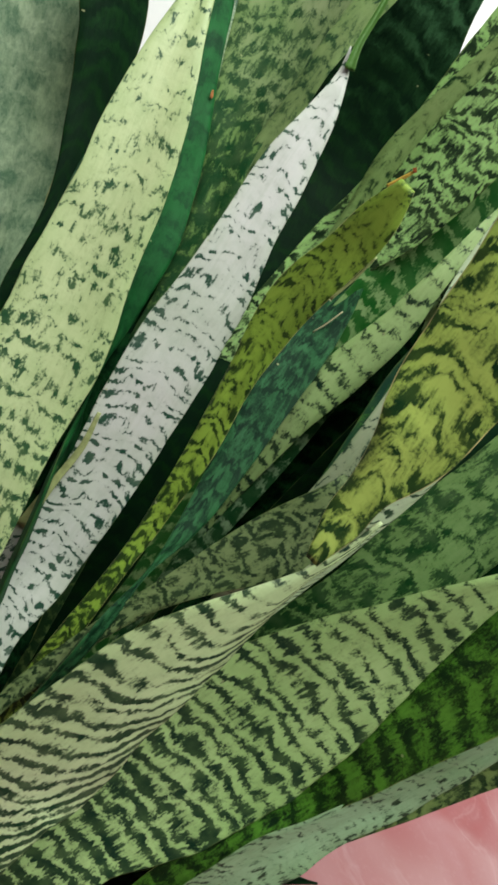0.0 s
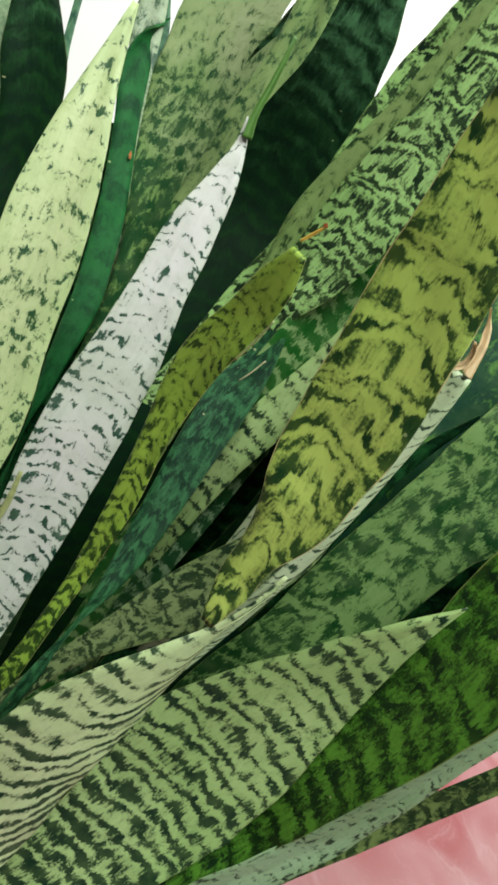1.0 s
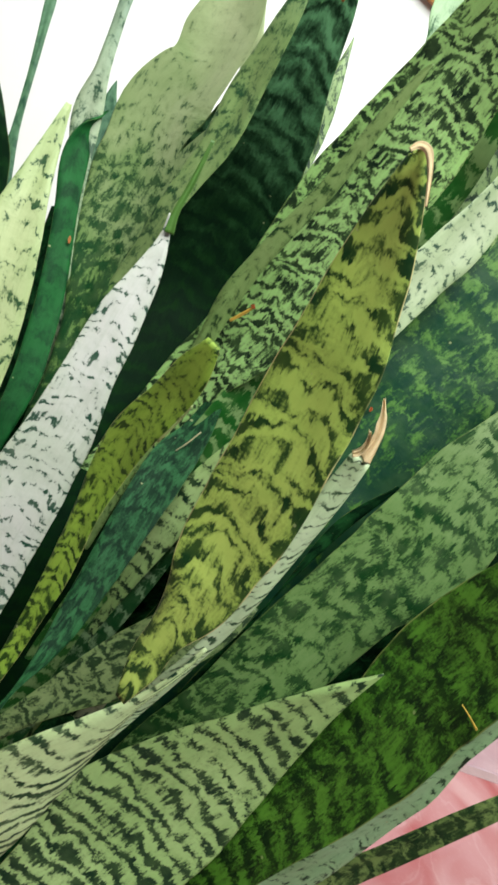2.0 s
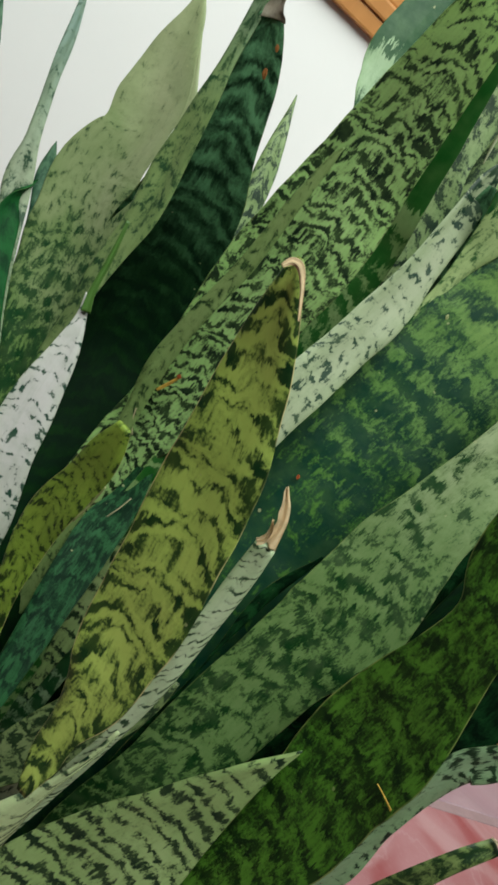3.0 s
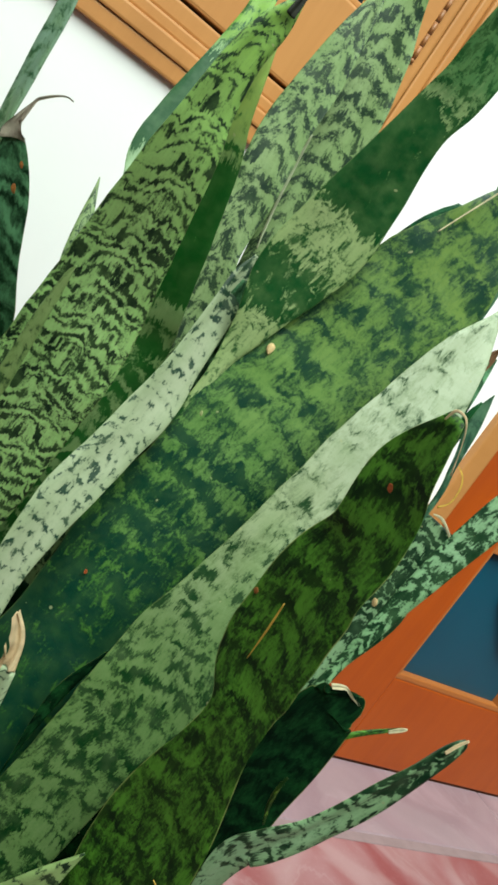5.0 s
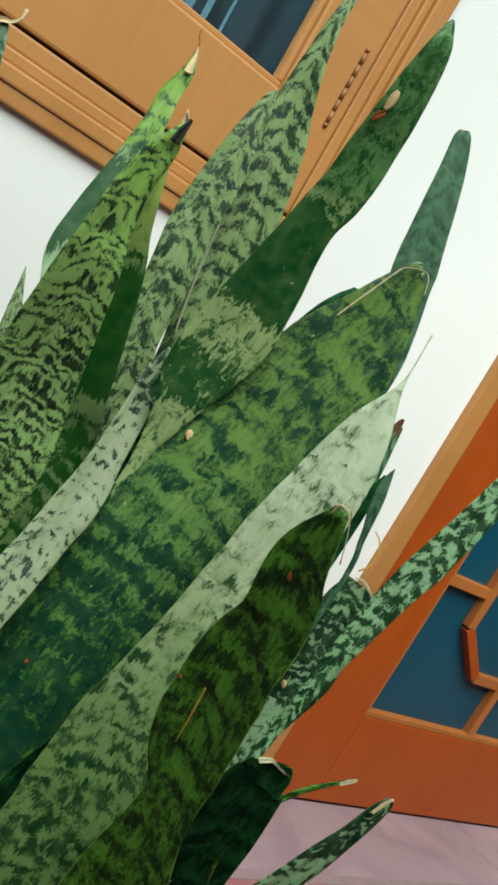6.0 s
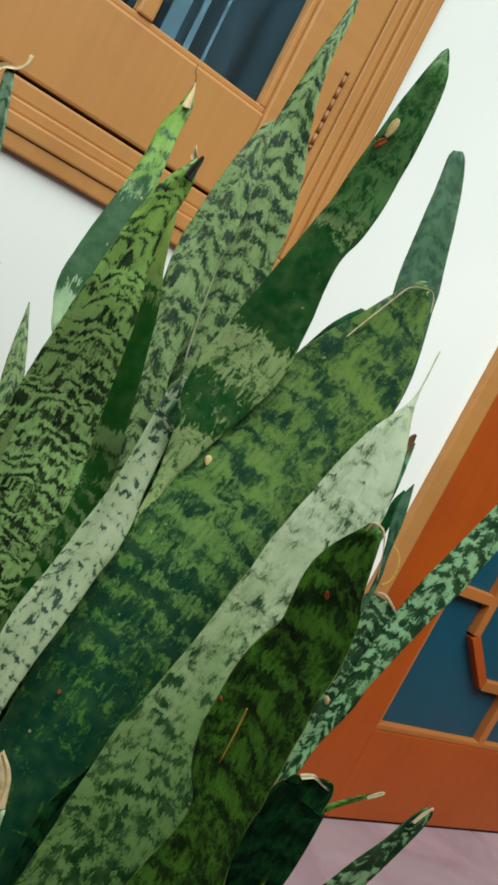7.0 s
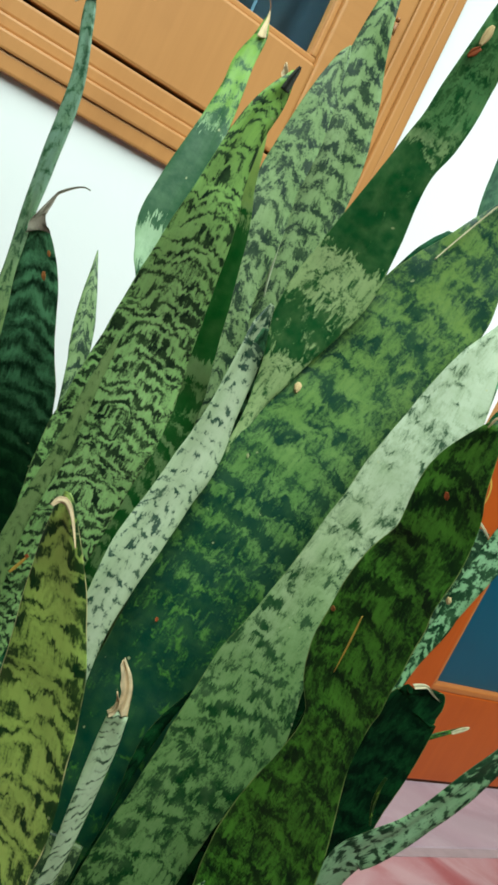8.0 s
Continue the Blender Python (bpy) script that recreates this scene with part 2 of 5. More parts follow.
PAINT = {
    "white": ("silvery white leaf with sparse dark green flecks", leaf_paint("leaf_white", (255, 231, 233), (34, 96, 76), 0.27, 290, 105, 0.03, 0.03, 0.36, chevron=0.004, even=0.75, ragged=0.35, halo=0.06, fleck=1.1, rimmed=0.14, crowd=(0.42, 0.35))),
    "underside": ("pale underside of a rolled leaf with dark ticks", leaf_paint("leaf_underside", (244, 236, 204), (34, 84, 54), 0.29, 420, 90, 0.03, 0.04, 0.36, chevron=0.004, even=0.7, ragged=0.35, halo=0.1, fleck=0.9, slant=-0.01)),
    "pale": ("pale green leaf with scattered dark flecks", leaf_paint("leaf_pale", (214, 206, 158), (36, 92, 50), 0.29, 190, 90, 0.07, 0.045, even=0.5, halo=0.12, fleck=1.5, crowd=(0.38, 0.6))),
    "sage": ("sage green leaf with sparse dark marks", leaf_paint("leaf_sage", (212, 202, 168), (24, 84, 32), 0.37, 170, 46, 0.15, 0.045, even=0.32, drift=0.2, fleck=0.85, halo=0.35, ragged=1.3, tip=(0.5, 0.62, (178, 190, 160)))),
    "chalk": ("greyish white curled leaf with few dark marks", leaf_paint("leaf_chalk", (192, 184, 156), (20, 74, 54), 0.31, 230, 100, 0.07, 0.04, even=0.5, halo=0.1, fleck=1.2, zones=((0.63, 0.8, 0.14),))),
    # first two zones thicken l1's dark base, partly for shade from leaves in front
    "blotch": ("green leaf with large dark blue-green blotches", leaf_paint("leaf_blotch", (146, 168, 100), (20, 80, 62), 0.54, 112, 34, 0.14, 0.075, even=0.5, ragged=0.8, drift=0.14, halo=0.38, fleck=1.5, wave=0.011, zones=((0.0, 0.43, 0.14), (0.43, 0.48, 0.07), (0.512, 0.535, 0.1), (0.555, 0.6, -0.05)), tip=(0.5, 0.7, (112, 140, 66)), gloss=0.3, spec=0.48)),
    "olive_dark": ("dark olive green leaf with broad soft bands", leaf_paint("leaf_olive_dark", (120, 164, 58), (10, 54, 18), 0.48, 125, 42, 0.06, 0.085, 0.42, (150, 164, 92), even=0.6, worn=0.9, ragged=1.2, halo=0.4, fleck=1.6)),
    # crowd packs bands at the base, partly painting the shade on l42
    "banded": ("pale green leaf with regular dark crossbands", leaf_paint("leaf_banded", (214, 222, 154), (12, 66, 46), 0.45, 180, 48, 0.05, 0.05, chevron=0.001, even=1.0, fleck=1.5, halo=0.2, ragged=0.9, wave=0.008, crowd=(0.2, 0.9))),
    "cream": ("cream leaf base with narrow dark crossbands", leaf_paint("leaf_cream", (250, 238, 192), (18, 74, 46), 0.42, 215, 36, 0.03, 0.045, chevron=0.002, slant=-0.034, even=1.0, ragged=0.6, halo=0.12, fleck=1.1, wave=0.006, rimmed=0.1, crowd=(0.26, 0.8))),
    "yellow": ("yellow-green leaf with dark wavy bands", leaf_paint("leaf_yellow", (222, 222, 116), (18, 76, 34), 0.4, 215, 62, 0.05, 0.06, 0.42, (228, 214, 150), chevron=0.006, even=0.8, rimmed=0.28, fleck=1.5, halo=0.3, wave=0.012, crowd=(0.1, 0.5), worn=0.9, zones=((0.19, 0.25, 0.1),))),
    "olive": ("olive yellow narrow leaf with dark flecks", leaf_paint("leaf_olive", (172, 184, 74), (36, 66, 20), 0.4, 300, 128, 0.05, 0.05, even=0.5, rimmed=0.1, crowd=(0.36, 0.75), worn=0.7, edge=(206, 200, 130))),
    "tan": ("tan leaf base with dark crossbands", leaf_paint("leaf_tan", (148, 150, 104), (34, 62, 32), 0.47, 280, 70, 0.05, 0.05, even=0.35, fleck=1.5)),
    # drift paints l18's lower half darker, for the shadow of nearer leaves
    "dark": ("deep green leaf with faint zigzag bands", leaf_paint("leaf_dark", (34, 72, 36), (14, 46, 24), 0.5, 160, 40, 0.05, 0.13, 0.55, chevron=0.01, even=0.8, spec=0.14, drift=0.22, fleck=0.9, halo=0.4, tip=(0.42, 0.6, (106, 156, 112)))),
    "speckle": ("green leaf densely banded with dark green zigzags", leaf_paint("leaf_speckle", (222, 242, 162), (6, 52, 36), 0.47, 255, 70, 0.06, 0.05, chevron=0.006, even=0.65, fleck=1.35, halo=0.2, wave=0.012, ragged=0.9, zones=((0.64, 0.775, -0.05),), tip=(0.58, 0.75, (132, 170, 70)))),
    "rib": ("narrow light olive green leaf edge with few flecks", leaf_paint("leaf_rib", (178, 190, 122), (40, 84, 40), 0.3, 200, 110, 0.08, 0.05, even=0.3)),
    "smooth": ("smooth green leaf with a few paler bands and a yellowish tip", leaf_paint("leaf_smooth", (168, 182, 124), (60, 130, 46), 0.5, 170, 40, 0.06, 0.05, 0.36, even=0.7, halo=0.15, ragged=0.8, zones=((0.0, 0.57, 0.06), (0.57, 0.585, -0.3), (0.585, 0.668, 0.45), (0.676, 0.8, -0.3)), tip=(0.66, 0.7, (152, 178, 90)))),
    "fibrous": ("grey-green narrow leaf with streaks along the grain", leaf_paint("leaf_fibrous", (62, 106, 68), (14, 54, 34), 0.52, 170, 160, 0.08, 0.1, 0.55, even=0.5, spec=0.15, ragged=1.5)),
    "zoned": ("green leaf with broad pale zones across it", leaf_paint("leaf_zoned", (176, 186, 150), (36, 100, 46), 0.5, 150, 40, 0.05, 0.06, 0.42, even=0.7, ragged=1.2, halo=0.2, zones=((0.0, 0.59, 0.1), (0.59, 0.655, -0.25), (0.655, 0.722, 0.45), (0.75, 0.9, -0.13)), spec=0.35, tip=(0.715, 0.745, (122, 160, 58)))),
    "patchy": ("smooth green leaf with bold pale ragged patches", leaf_paint("leaf_patchy", (206, 206, 150), (48, 112, 54), 0.5, 130, 60, 0.06, 0.07, 0.28, even=0.3, ragged=1.0, halo=0.15, fleck=1.6, zones=((0.0, 0.55, 0.14), (0.55, 0.604, -0.13), (0.604, 0.638, 0.22), (0.638, 0.67, -0.11), (0.672, 0.735, 0.4), (0.735, 0.9, -0.02)), spec=0.5, tip=(0.725, 0.755, (84, 130, 76)))),
    "teal": ("blue-green leaf with few bands", leaf_paint("leaf_teal", (48, 112, 68), (15, 70, 44), 0.55, 150, 50, 0.08, 0.14, even=0.5, spec=0.2, fleck=0.8)),
    "grey": ("grey-green leaf with dark chevron bands", leaf_paint("leaf_grey", (160, 168, 116), (16, 60, 36), 0.44, 140, 52, 0.05, 0.06, chevron=0.012, even=0.6, fleck=1.5)),
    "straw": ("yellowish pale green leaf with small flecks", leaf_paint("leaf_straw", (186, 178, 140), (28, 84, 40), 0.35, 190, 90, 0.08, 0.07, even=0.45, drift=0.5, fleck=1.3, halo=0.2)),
    "two_tone": ("narrow leaf, olive below and blue-grey towards its tip", leaf_paint("leaf_two_tone", (158, 166, 110), (48, 92, 56), 0.36, 170, 90, 0.08, 0.07, 0.46, even=0.4, fleck=1.2, tip=(0.55, 0.66, (104, 130, 110)))),
    "ash": ("narrow leaf, pale and flecked below, blue-grey above", leaf_paint("leaf_ash", (182, 178, 154), (44, 88, 62), 0.38, 190, 90, 0.08, 0.06, 0.46, even=0.4, fleck=1.2, tip=(0.5, 0.6, (108, 134, 122)), zones=((0.52, 0.9, -0.14),))),
    "jade": ("smooth jade green leaf with faint bands", leaf_paint("leaf_jade", (40, 98, 50), (22, 70, 38), 0.36, 130, 40, 0.08, 0.14, 0.58, even=0.5, fleck=0.8, spec=0.16)),
    "vivid": ("green leaf with bold pale patches", leaf_paint("leaf_vivid", (192, 216, 172), (20, 74, 36), 0.53, 200, 90, 0.08, 0.04, even=0.5, fleck=1.2)),
    "stub": ("dark olive green leaf cut short, mottled paler", leaf_paint("leaf_stub", (146, 152, 92), (26, 64, 32), 0.54, 180, 60, 0.1, 0.07, even=0.4)),
    "ticked": ("pale green narrow leaf with dark ticks", leaf_paint("leaf_ticked", (198, 216, 174), (12, 70, 40), 0.28, 260, 100, 0.08, 0.045, even=0.6, fleck=1.2, halo=0.15, zones=((0.4, 0.487, 0.1), (0.487, 0.8, 0.3)), rimmed=0.12)),
    "mist": ("misty grey-green leaf with soft bands", leaf_paint("leaf_mist", (194, 194, 164), (96, 126, 100), 0.42, 100, 36, 0.1, 0.2, 0.5, (186, 160, 84), even=0.4)),
    "slate": ("narrow grey-green leaf with faint flecks", leaf_paint("leaf_slate", (100, 128, 100), (50, 94, 76), 0.4, 168, 75, 0.1, 0.13, 0.5, even=0.5)),
    # l5's own dark green; the filler leaves use it as painted shade
    "black": ("blackish green leaf, mostly fillers painted as shade in the clump", leaf_paint("leaf_black", (42, 84, 46), (12, 40, 24), 0.56, 130, 50, 0.08, 0.12, 0.8, (150, 160, 90), spec=0.08, worn=0.7, even=0.5)),
}


def plaster():
    n = Nodes("white_plaster")
    co = n.add("ShaderNodeTexCoord").outputs["Object"]
    big, small = n.noise(co, 1.3, 4.0), n.noise(co, 90.0, 4.0)
    col = n.mix(n.step(big, 0.35, 0.7), rgb(233, 233, 231), rgb(224, 225, 223))
    n.bump(n.math("ADD", n.math("MULTIPLY", big, 2.0), n.math("MULTIPLY", small, 0.12)), 0.3, 0.004)
    return n.done(col, 0.75)


def painted_wood(name, light, deep, scale):
    """Brush-painted wood: long faint grain, darker wear."""
    n = Nodes(name)
    co = n.add("ShaderNodeTexCoord").outputs["Object"]
    grain = n.noise(n.add("ShaderNodeMapping", {"Vector": co, "Scale": scale}).outputs[0], 1.0, 5.0, 0.6)
    cloud = n.noise(co, 6.0, 4.0)
    col = n.mix(n.math("MULTIPLY", n.step(grain, 0.35, 0.75), 0.35), rgb(*light), rgb(*deep))
    col = n.mix(n.math("MULTIPLY", n.step(cloud, 0.45, 0.75), 0.5), col, rgb(*deep))
    n.bump(grain, 0.12, 0.001)
    return n.done(col, n.math("ADD", 0.38, n.math("MULTIPLY", cloud, 0.2)))


def marble(name, a, b, vein):
    """Polished marble: broad soft clouds of two colours, wide pale drifts and a few thin veins."""
    n = Nodes(name)
    co = n.add("ShaderNodeTexCoord").outputs["Object"]
    warp = n.add("ShaderNodeVectorMath", {0: co, 1: n.add("ShaderNodeTexNoise", {"Vector": co, "Scale": 2.2, "Detail": 2.0}).outputs["Color"]}, operation="ADD").outputs[0]
    cloud = n.noise(warp, 4.2, 3.0, 0.5)
    col = n.mix(n.step(cloud, 0.36, 0.66), rgb(*a), rgb(*b))
    drift = n.noise(n.add("ShaderNodeVectorMath", {0: warp, 1: (2.6, 4.2, 1.0)}, operation="MULTIPLY").outputs[0], 1.0, 2.0, 0.45)
    col = n.mix(n.math("MULTIPLY", n.math("MULTIPLY", n.step(drift, 0.44, 0.54), n.math("SUBTRACT", 1.0, n.step(drift, 0.56, 0.7))), 0.24), col, rgb(*vein))
    v = n.noise(warp, 3.2, 6.0, 0.55)
    lines = n.math("SUBTRACT", 1.0, n.step(n.math("ABSOLUTE", n.math("SUBTRACT", v, 0.5)), 0.0, 0.02))
    col = n.mix(n.math("MULTIPLY", lines, 0.15), col, rgb(*vein))
    col = n.mix(n.math("MULTIPLY", n.step(n.noise(co, 160.0, 3.0), 0.5, 0.8), 0.1), col, rgb(*vein))
    n.bump(n.noise(co, 40.0, 3.0), 0.1, 0.001)
    return n.done(col, n.math("ADD", 0.32, n.math("MULTIPLY", cloud, 0.25)))


def plain(name, color, rough, spread=0.25, scale=30.0, **more):
    n = Nodes(name)
    co = n.add("ShaderNodeTexCoord").outputs["Object"]
    c = rgb(*color)
    col = n.mix(n.math("MULTIPLY", n.step(n.noise(co, scale, 4.0), 0.35, 0.75), spread), c, tuple(x * 0.45 for x in c[:3]) + (1.0,))
    n.bump(n.noise(co, scale * 6, 3.0), 0.3, 0.001)
    return n.done(col, rough, **more)


WALL = plaster()
ADDED_WALL = plain("grey_render", (84, 84, 79), 0.85, 0.2, 5.0)
OCHRE = painted_wood("ochre_paint", (176, 124, 69), (154, 104, 53), (3, 3, 60))
OCHRE_RAIL = painted_wood("ochre_paint_rail", (176, 124, 69), (154, 104, 53), (60, 3, 3))
ORANGE = painted_wood("orange_paint", (162, 72, 5), (140, 55, 3), (60, 3, 3))
EDGE_ORANGE = painted_wood("light_orange_paint", (166, 100, 46), (142, 80, 34), (8, 8, 8))
PINK = marble("pale_pink_marble", (156, 132, 140), (140, 116, 124), (172, 156, 160))
RED = marble("red_pink_marble", (140, 76, 78), (158, 114, 117), (190, 170, 170))
GROUT = plain("pale_grout", (146, 124, 126), 0.6)
BLUE_FILM = plain("blue_film", (10, 70, 90), 0.42, 0.35, 4.0)
CURTAIN = plain("blue_curtain", (112, 150, 176), 0.85, 0.3, 9.0)
CURTAIN_PALE = plain("pale_curtain", (88, 118, 136), 0.85, 0.3, 9.0)
METAL = plain("worn_hinge_metal", (140, 92, 50), 0.5, 0.6, 60.0)
DOOR_SHADE = plain("shaded_wood", (88, 46, 20), 0.8, 0.3, 20.0)
SOIL = plain("potting_soil", (52, 40, 30), 0.95, 0.6, 60.0)
CLAY = plain("clay_pot", (150, 88, 60), 0.8, 0.3, 14.0)
ASH = plain("shrivelled_leaf", (178, 168, 150), 0.85, 0.6, 200.0)
CHAR = plain("blackened_leaf", (34, 36, 24), 0.75, 0.6, 160.0)
DRY_PALE = plain("pale_dry_edge", (206, 196, 158), 0.8, 0.5, 260.0)
ORANGE_SPOT = plain("orange_spot", (156, 98, 44), 0.7, 0.4, 300.0)
STRAW = plain("straw", (212, 174, 74), 0.75, 0.4, 260.0)
PALE_VEIN = plain("pale_vein", (178, 186, 150), 0.6, 0.3, 260.0)
MARGIN = plain("pale_margin", (170, 178, 118), 0.6, 0.6, 240.0)
SCREED = plain("grey_screed", (112, 106, 102), 0.85, 0.3, 6.0)
DRY = plain("dry_leaf", (232, 206, 162), 0.8, 0.45, 160.0)
RUST = plain("rusty_leaf_tip", (112, 78, 46), 0.8, 0.6, 200.0)
BROWN = plain("brown_scar", (168, 82, 34), 0.7, 0.5, 300.0)
CREAM_SCAR = plain("cream_scar", (226, 196, 140), 0.7, 0.3, 300.0)
SPIKE = plain("light_green_spike", (78, 116, 48), 0.45, 0.3, 80.0)


def glass_pane():
    n = Nodes("window_glass")
    n.put(n.bsdf.inputs["Transmission Weight"], 1.0)
    n.put(n.bsdf.inputs["IOR"], 1.45)
    return n.done((0.85, 0.93, 0.95, 1.0), 0.03)


GLASS = glass_pane()


# ---- building blocks ----
def mesh_of(name, bm, material, smooth=False):
    me = bpy.data.meshes.new(name)
    bmesh.ops.recalc_face_normals(bm, faces=bm.faces)
    bm.to_mesh(me)
    bm.free()
    me.materials.append(material)
    if smooth:
        me.polygons.foreach_set("use_smooth", [True] * len(me.polygons))
    return me


def part(name, bm, material, parent=None, label="", smooth=False):
    ob = new(name, mesh_of(name, bm, material, smooth))
    ob.parent = parent
    return tagged(ob, label=label)


def block(lo, hi, bevel=0.003, segments=2):
    """A bevelled box between two corners."""
    bm = bmesh.new()
    bmesh.ops.create_cube(bm, size=1)
    size, mid = [b - a for a, b in zip(lo, hi)], [(a + b) / 2 for a, b in zip(lo, hi)]
    for v in bm.verts:
        v.co = [m + s * c for m, s, c in zip(mid, size, v.co)]
    if bevel:
        bmesh.ops.bevel(bm, geom=bm.edges[:], offset=min(bevel, min(size) * 0.45), segments=segments, affect="EDGES", profile=0.6)
    return bm


def join(*bms):
    out = bmesh.new()
    for b in bms:
        me = bpy.data.meshes.new("tmp")
        b.to_mesh(me)
        out.from_mesh(me)
        b.free()
        bpy.data.meshes.remove(me)
    return out


def bar(a, b, wide, deep, y, bevel=0.002):
    """A straight glazing bar on the wall's plane from a to b, both (x, z), with its front at y."""
    (x0, z0), (x1, z1) = a, b
    length = math.hypot(x1 - x0, z1 - z0)
    bm = block((-wide / 2, 0, 0), (wide / 2, deep, length), bevel)
    m = Matrix.Translation((x0, y, z0)) @ Matrix.Rotation(math.atan2(x1 - x0, z1 - z0), 4, "Y")
    bmesh.ops.transform(bm, matrix=m, verts=bm.verts)
    return bm


# ---- the place: floor, wall, window, door ----
WALL_Y = 0.957
WIN = (-0.559, 0.729, 0.812, 2.05)      # the window's opening, with its frame: x0, x1, z0, z1
DOOR = (1.158, 2.26, 0.0, 2.08)

floor = part("floor", block((-30, -30, -0.2), (30, 30, -0.012), 0), SCREED)
tagged(floor, "pale grout and screed under pink marble floor slabs", "floor", kind="structure")

wall = new("wall_north", mesh_of("wall_north", join(
    block((-4, WALL_Y, -0.01), (WIN[0], WALL_Y + 0.23, 3.2), 0),
    block((WIN[0], WALL_Y, -0.01), (WIN[1], WALL_Y + 0.23, WIN[2]), 0),
    block((WIN[0], WALL_Y, WIN[3]), (WIN[1], WALL_Y + 0.23, 3.2), 0),
    block((WIN[1], WALL_Y, -0.01), (DOOR[0], WALL_Y + 0.23, 3.2), 0),
    block((DOOR[0], WALL_Y, DOOR[3]), (DOOR[1], WALL_Y + 0.23, 3.2), 0),
    block((DOOR[1], WALL_Y, -0.01), (6, WALL_Y + 0.23, 3.2), 0)), WALL))
tagged(wall, "white plastered house wall with a window and a door", "wall", kind="structure")
back = part("wall_inside", block((-4, 2.4, -0.01), (6, 2.5, 3.2), 0), WALL)
tagged(back, "plain inner wall of the dim room behind", "wall", kind="structure")
for x in (-4.0, 5.9):
    tagged(part("wall_end", block((x, WALL_Y + 0.23, -0.01), (x + 0.1, 2.4, 3.2), 0), WALL), "plain end wall of the dim room behind", "wall", kind="structure")
roof = part("ceiling", block((-4, WALL_Y, 3.2), (6, 2.5, 3.3), 0), WALL)
tagged(roof, "plain plastered ceiling of the room behind", "ceiling", kind="structure")

# unseen walls, added to keep low light off the plant's lower leaves
for name, lo, hi in (("wall_south", (-0.8, -0.95, -0.01), (4.0, -0.75, 1.72)), ("wall_west", (-0.8, -0.75, -0.01), (-0.6, WALL_Y, 1.5)), ("wall_east", (3.8, -0.75, -0.01), (4.0, WALL_Y, 1.5))):
    tagged(part(name, block(lo, hi, 0), ADDED_WALL), "plain grey unseen wall added to block low light", "wall", kind="structure")

def window_1():
    """Casement window: moulded outer frame, two leaves with a glazing bar, a worn hinge, a curtain behind the glass."""
    x0, x1, z0, z1 = WIN
    y = WALL_Y
    win = tagged(new("window_1"), "ochre painted wooden casement window, closed, in the white wall", "window", kind="structure")
    # outer frame in stepped mouldings, wall side outwards
    steps = ((0.0, 0.020, -0.010), (0.020, 0.039, -0.013), (0.039, 0.054, -0.007), (0.054, 0.075, -0.003))
    bms = []
    for a, b, front in steps:
        bms += [block((x0 + a * 0.83, y + front, z0 + a), (x1 - a * 0.83, y + 0.09, z0 + b), 0.003),
                block((x0 + a * 0.83, y + front, z1 - b), (x1 - a * 0.83, y + 0.09, z1 - a), 0.003),
                block((x0 + a * 0.83, y + front, z0 + b), (x0 + b * 0.83, y + 0.09, z1 - b), 0.003),
                block((x1 - b * 0.83, y + front, z0 + b), (x1 - a * 0.83, y + 0.09, z1 - b), 0.003)]
    part("frame", join(*bms), OCHRE_RAIL, win, "ochre moulded window frame")
    mid = (x0 + x1) / 2
    for lo, hi in ((x0 + 0.0645, mid - 0.0015), (mid + 0.0015, x1 - 0.0645)):
        za, zb = z0 + 0.0785, z1 - 0.0775
        sx, sz = 0.099, 0.121
        leaf_frame = part("casement", join(
            block((lo, y - 0.005, za), (lo + sx, y + 0.03, zb), 0.004),
            block((hi - sx, y - 0.005, za), (hi, y + 0.03, zb), 0.004)), OCHRE, win, "ochre casement stiles")
        part("rail", block((lo + sx, y - 0.0048, za), (hi - sx, y + 0.03, za + sz), 0.004), OCHRE_RAIL, leaf_frame)
        part("rail", block((lo + sx, y - 0.0048, zb - sz), (hi - sx, y + 0.03, zb), 0.004), OCHRE_RAIL, leaf_frame)
        ga, gb = lo + sx, hi - sx
        bead = join(block((ga, y + 0.001, za + sz), (gb, y + 0.02, za + sz + 0.008), 0.002),
                    block((ga, y + 0.001, za + sz + 0.008), (ga + 0.008, y + 0.02, zb - sz), 0.002),
                    block((gb - 0.008, y + 0.001, za + sz + 0.008), (gb, y + 0.02, zb - sz), 0.002))
        part("bead", bead, OCHRE, leaf_frame, "ochre glazing bead")
        m = (ga + gb) / 2
        part("glazing_bar", block((m - 0.011, y - 0.002, za + sz + 0.008), (m + 0.011, y + 0.02, zb - sz), 0.003), OCHRE, leaf_frame)
        for pa, pb in ((ga, m - 0.011), (m + 0.011, gb)):
            pane = part("pane", block((pa, y + 0.006, za + sz), (pb, y + 0.010, zb - sz), 0), GLASS, leaf_frame, "clear glass pane")
            pane.visible_shadow = False
    # dark shadow gap at the meeting of sash and frame is a real gap; the hinge sits across it
    hinge = bmesh.new()
    for k in range(6):
        t0 = z0 + 0.211 + k * 0.0165
        bmesh.ops.create_cone(hinge, cap_ends=True, segments=12, radius1=0.003, radius2=0.003, depth=0.0158,
                              matrix=Matrix.Translation((x1 - 0.083, y - 0.0065, t0)))
    bmesh.ops.create_uvsphere(hinge, u_segments=10, v_segments=6, radius=0.0034, matrix=Matrix.Translation((x1 - 0.083, y - 0.0065, z0 + 0.200)))
    bmesh.ops.create_uvsphere(hinge, u_segments=10, v_segments=6, radius=0.0034, matrix=Matrix.Translation((x1 - 0.083, y - 0.0065, z0 + 0.306)))
    part("hinge", hinge, METAL, win, "worn paint-flecked metal hinge", True)
    return win


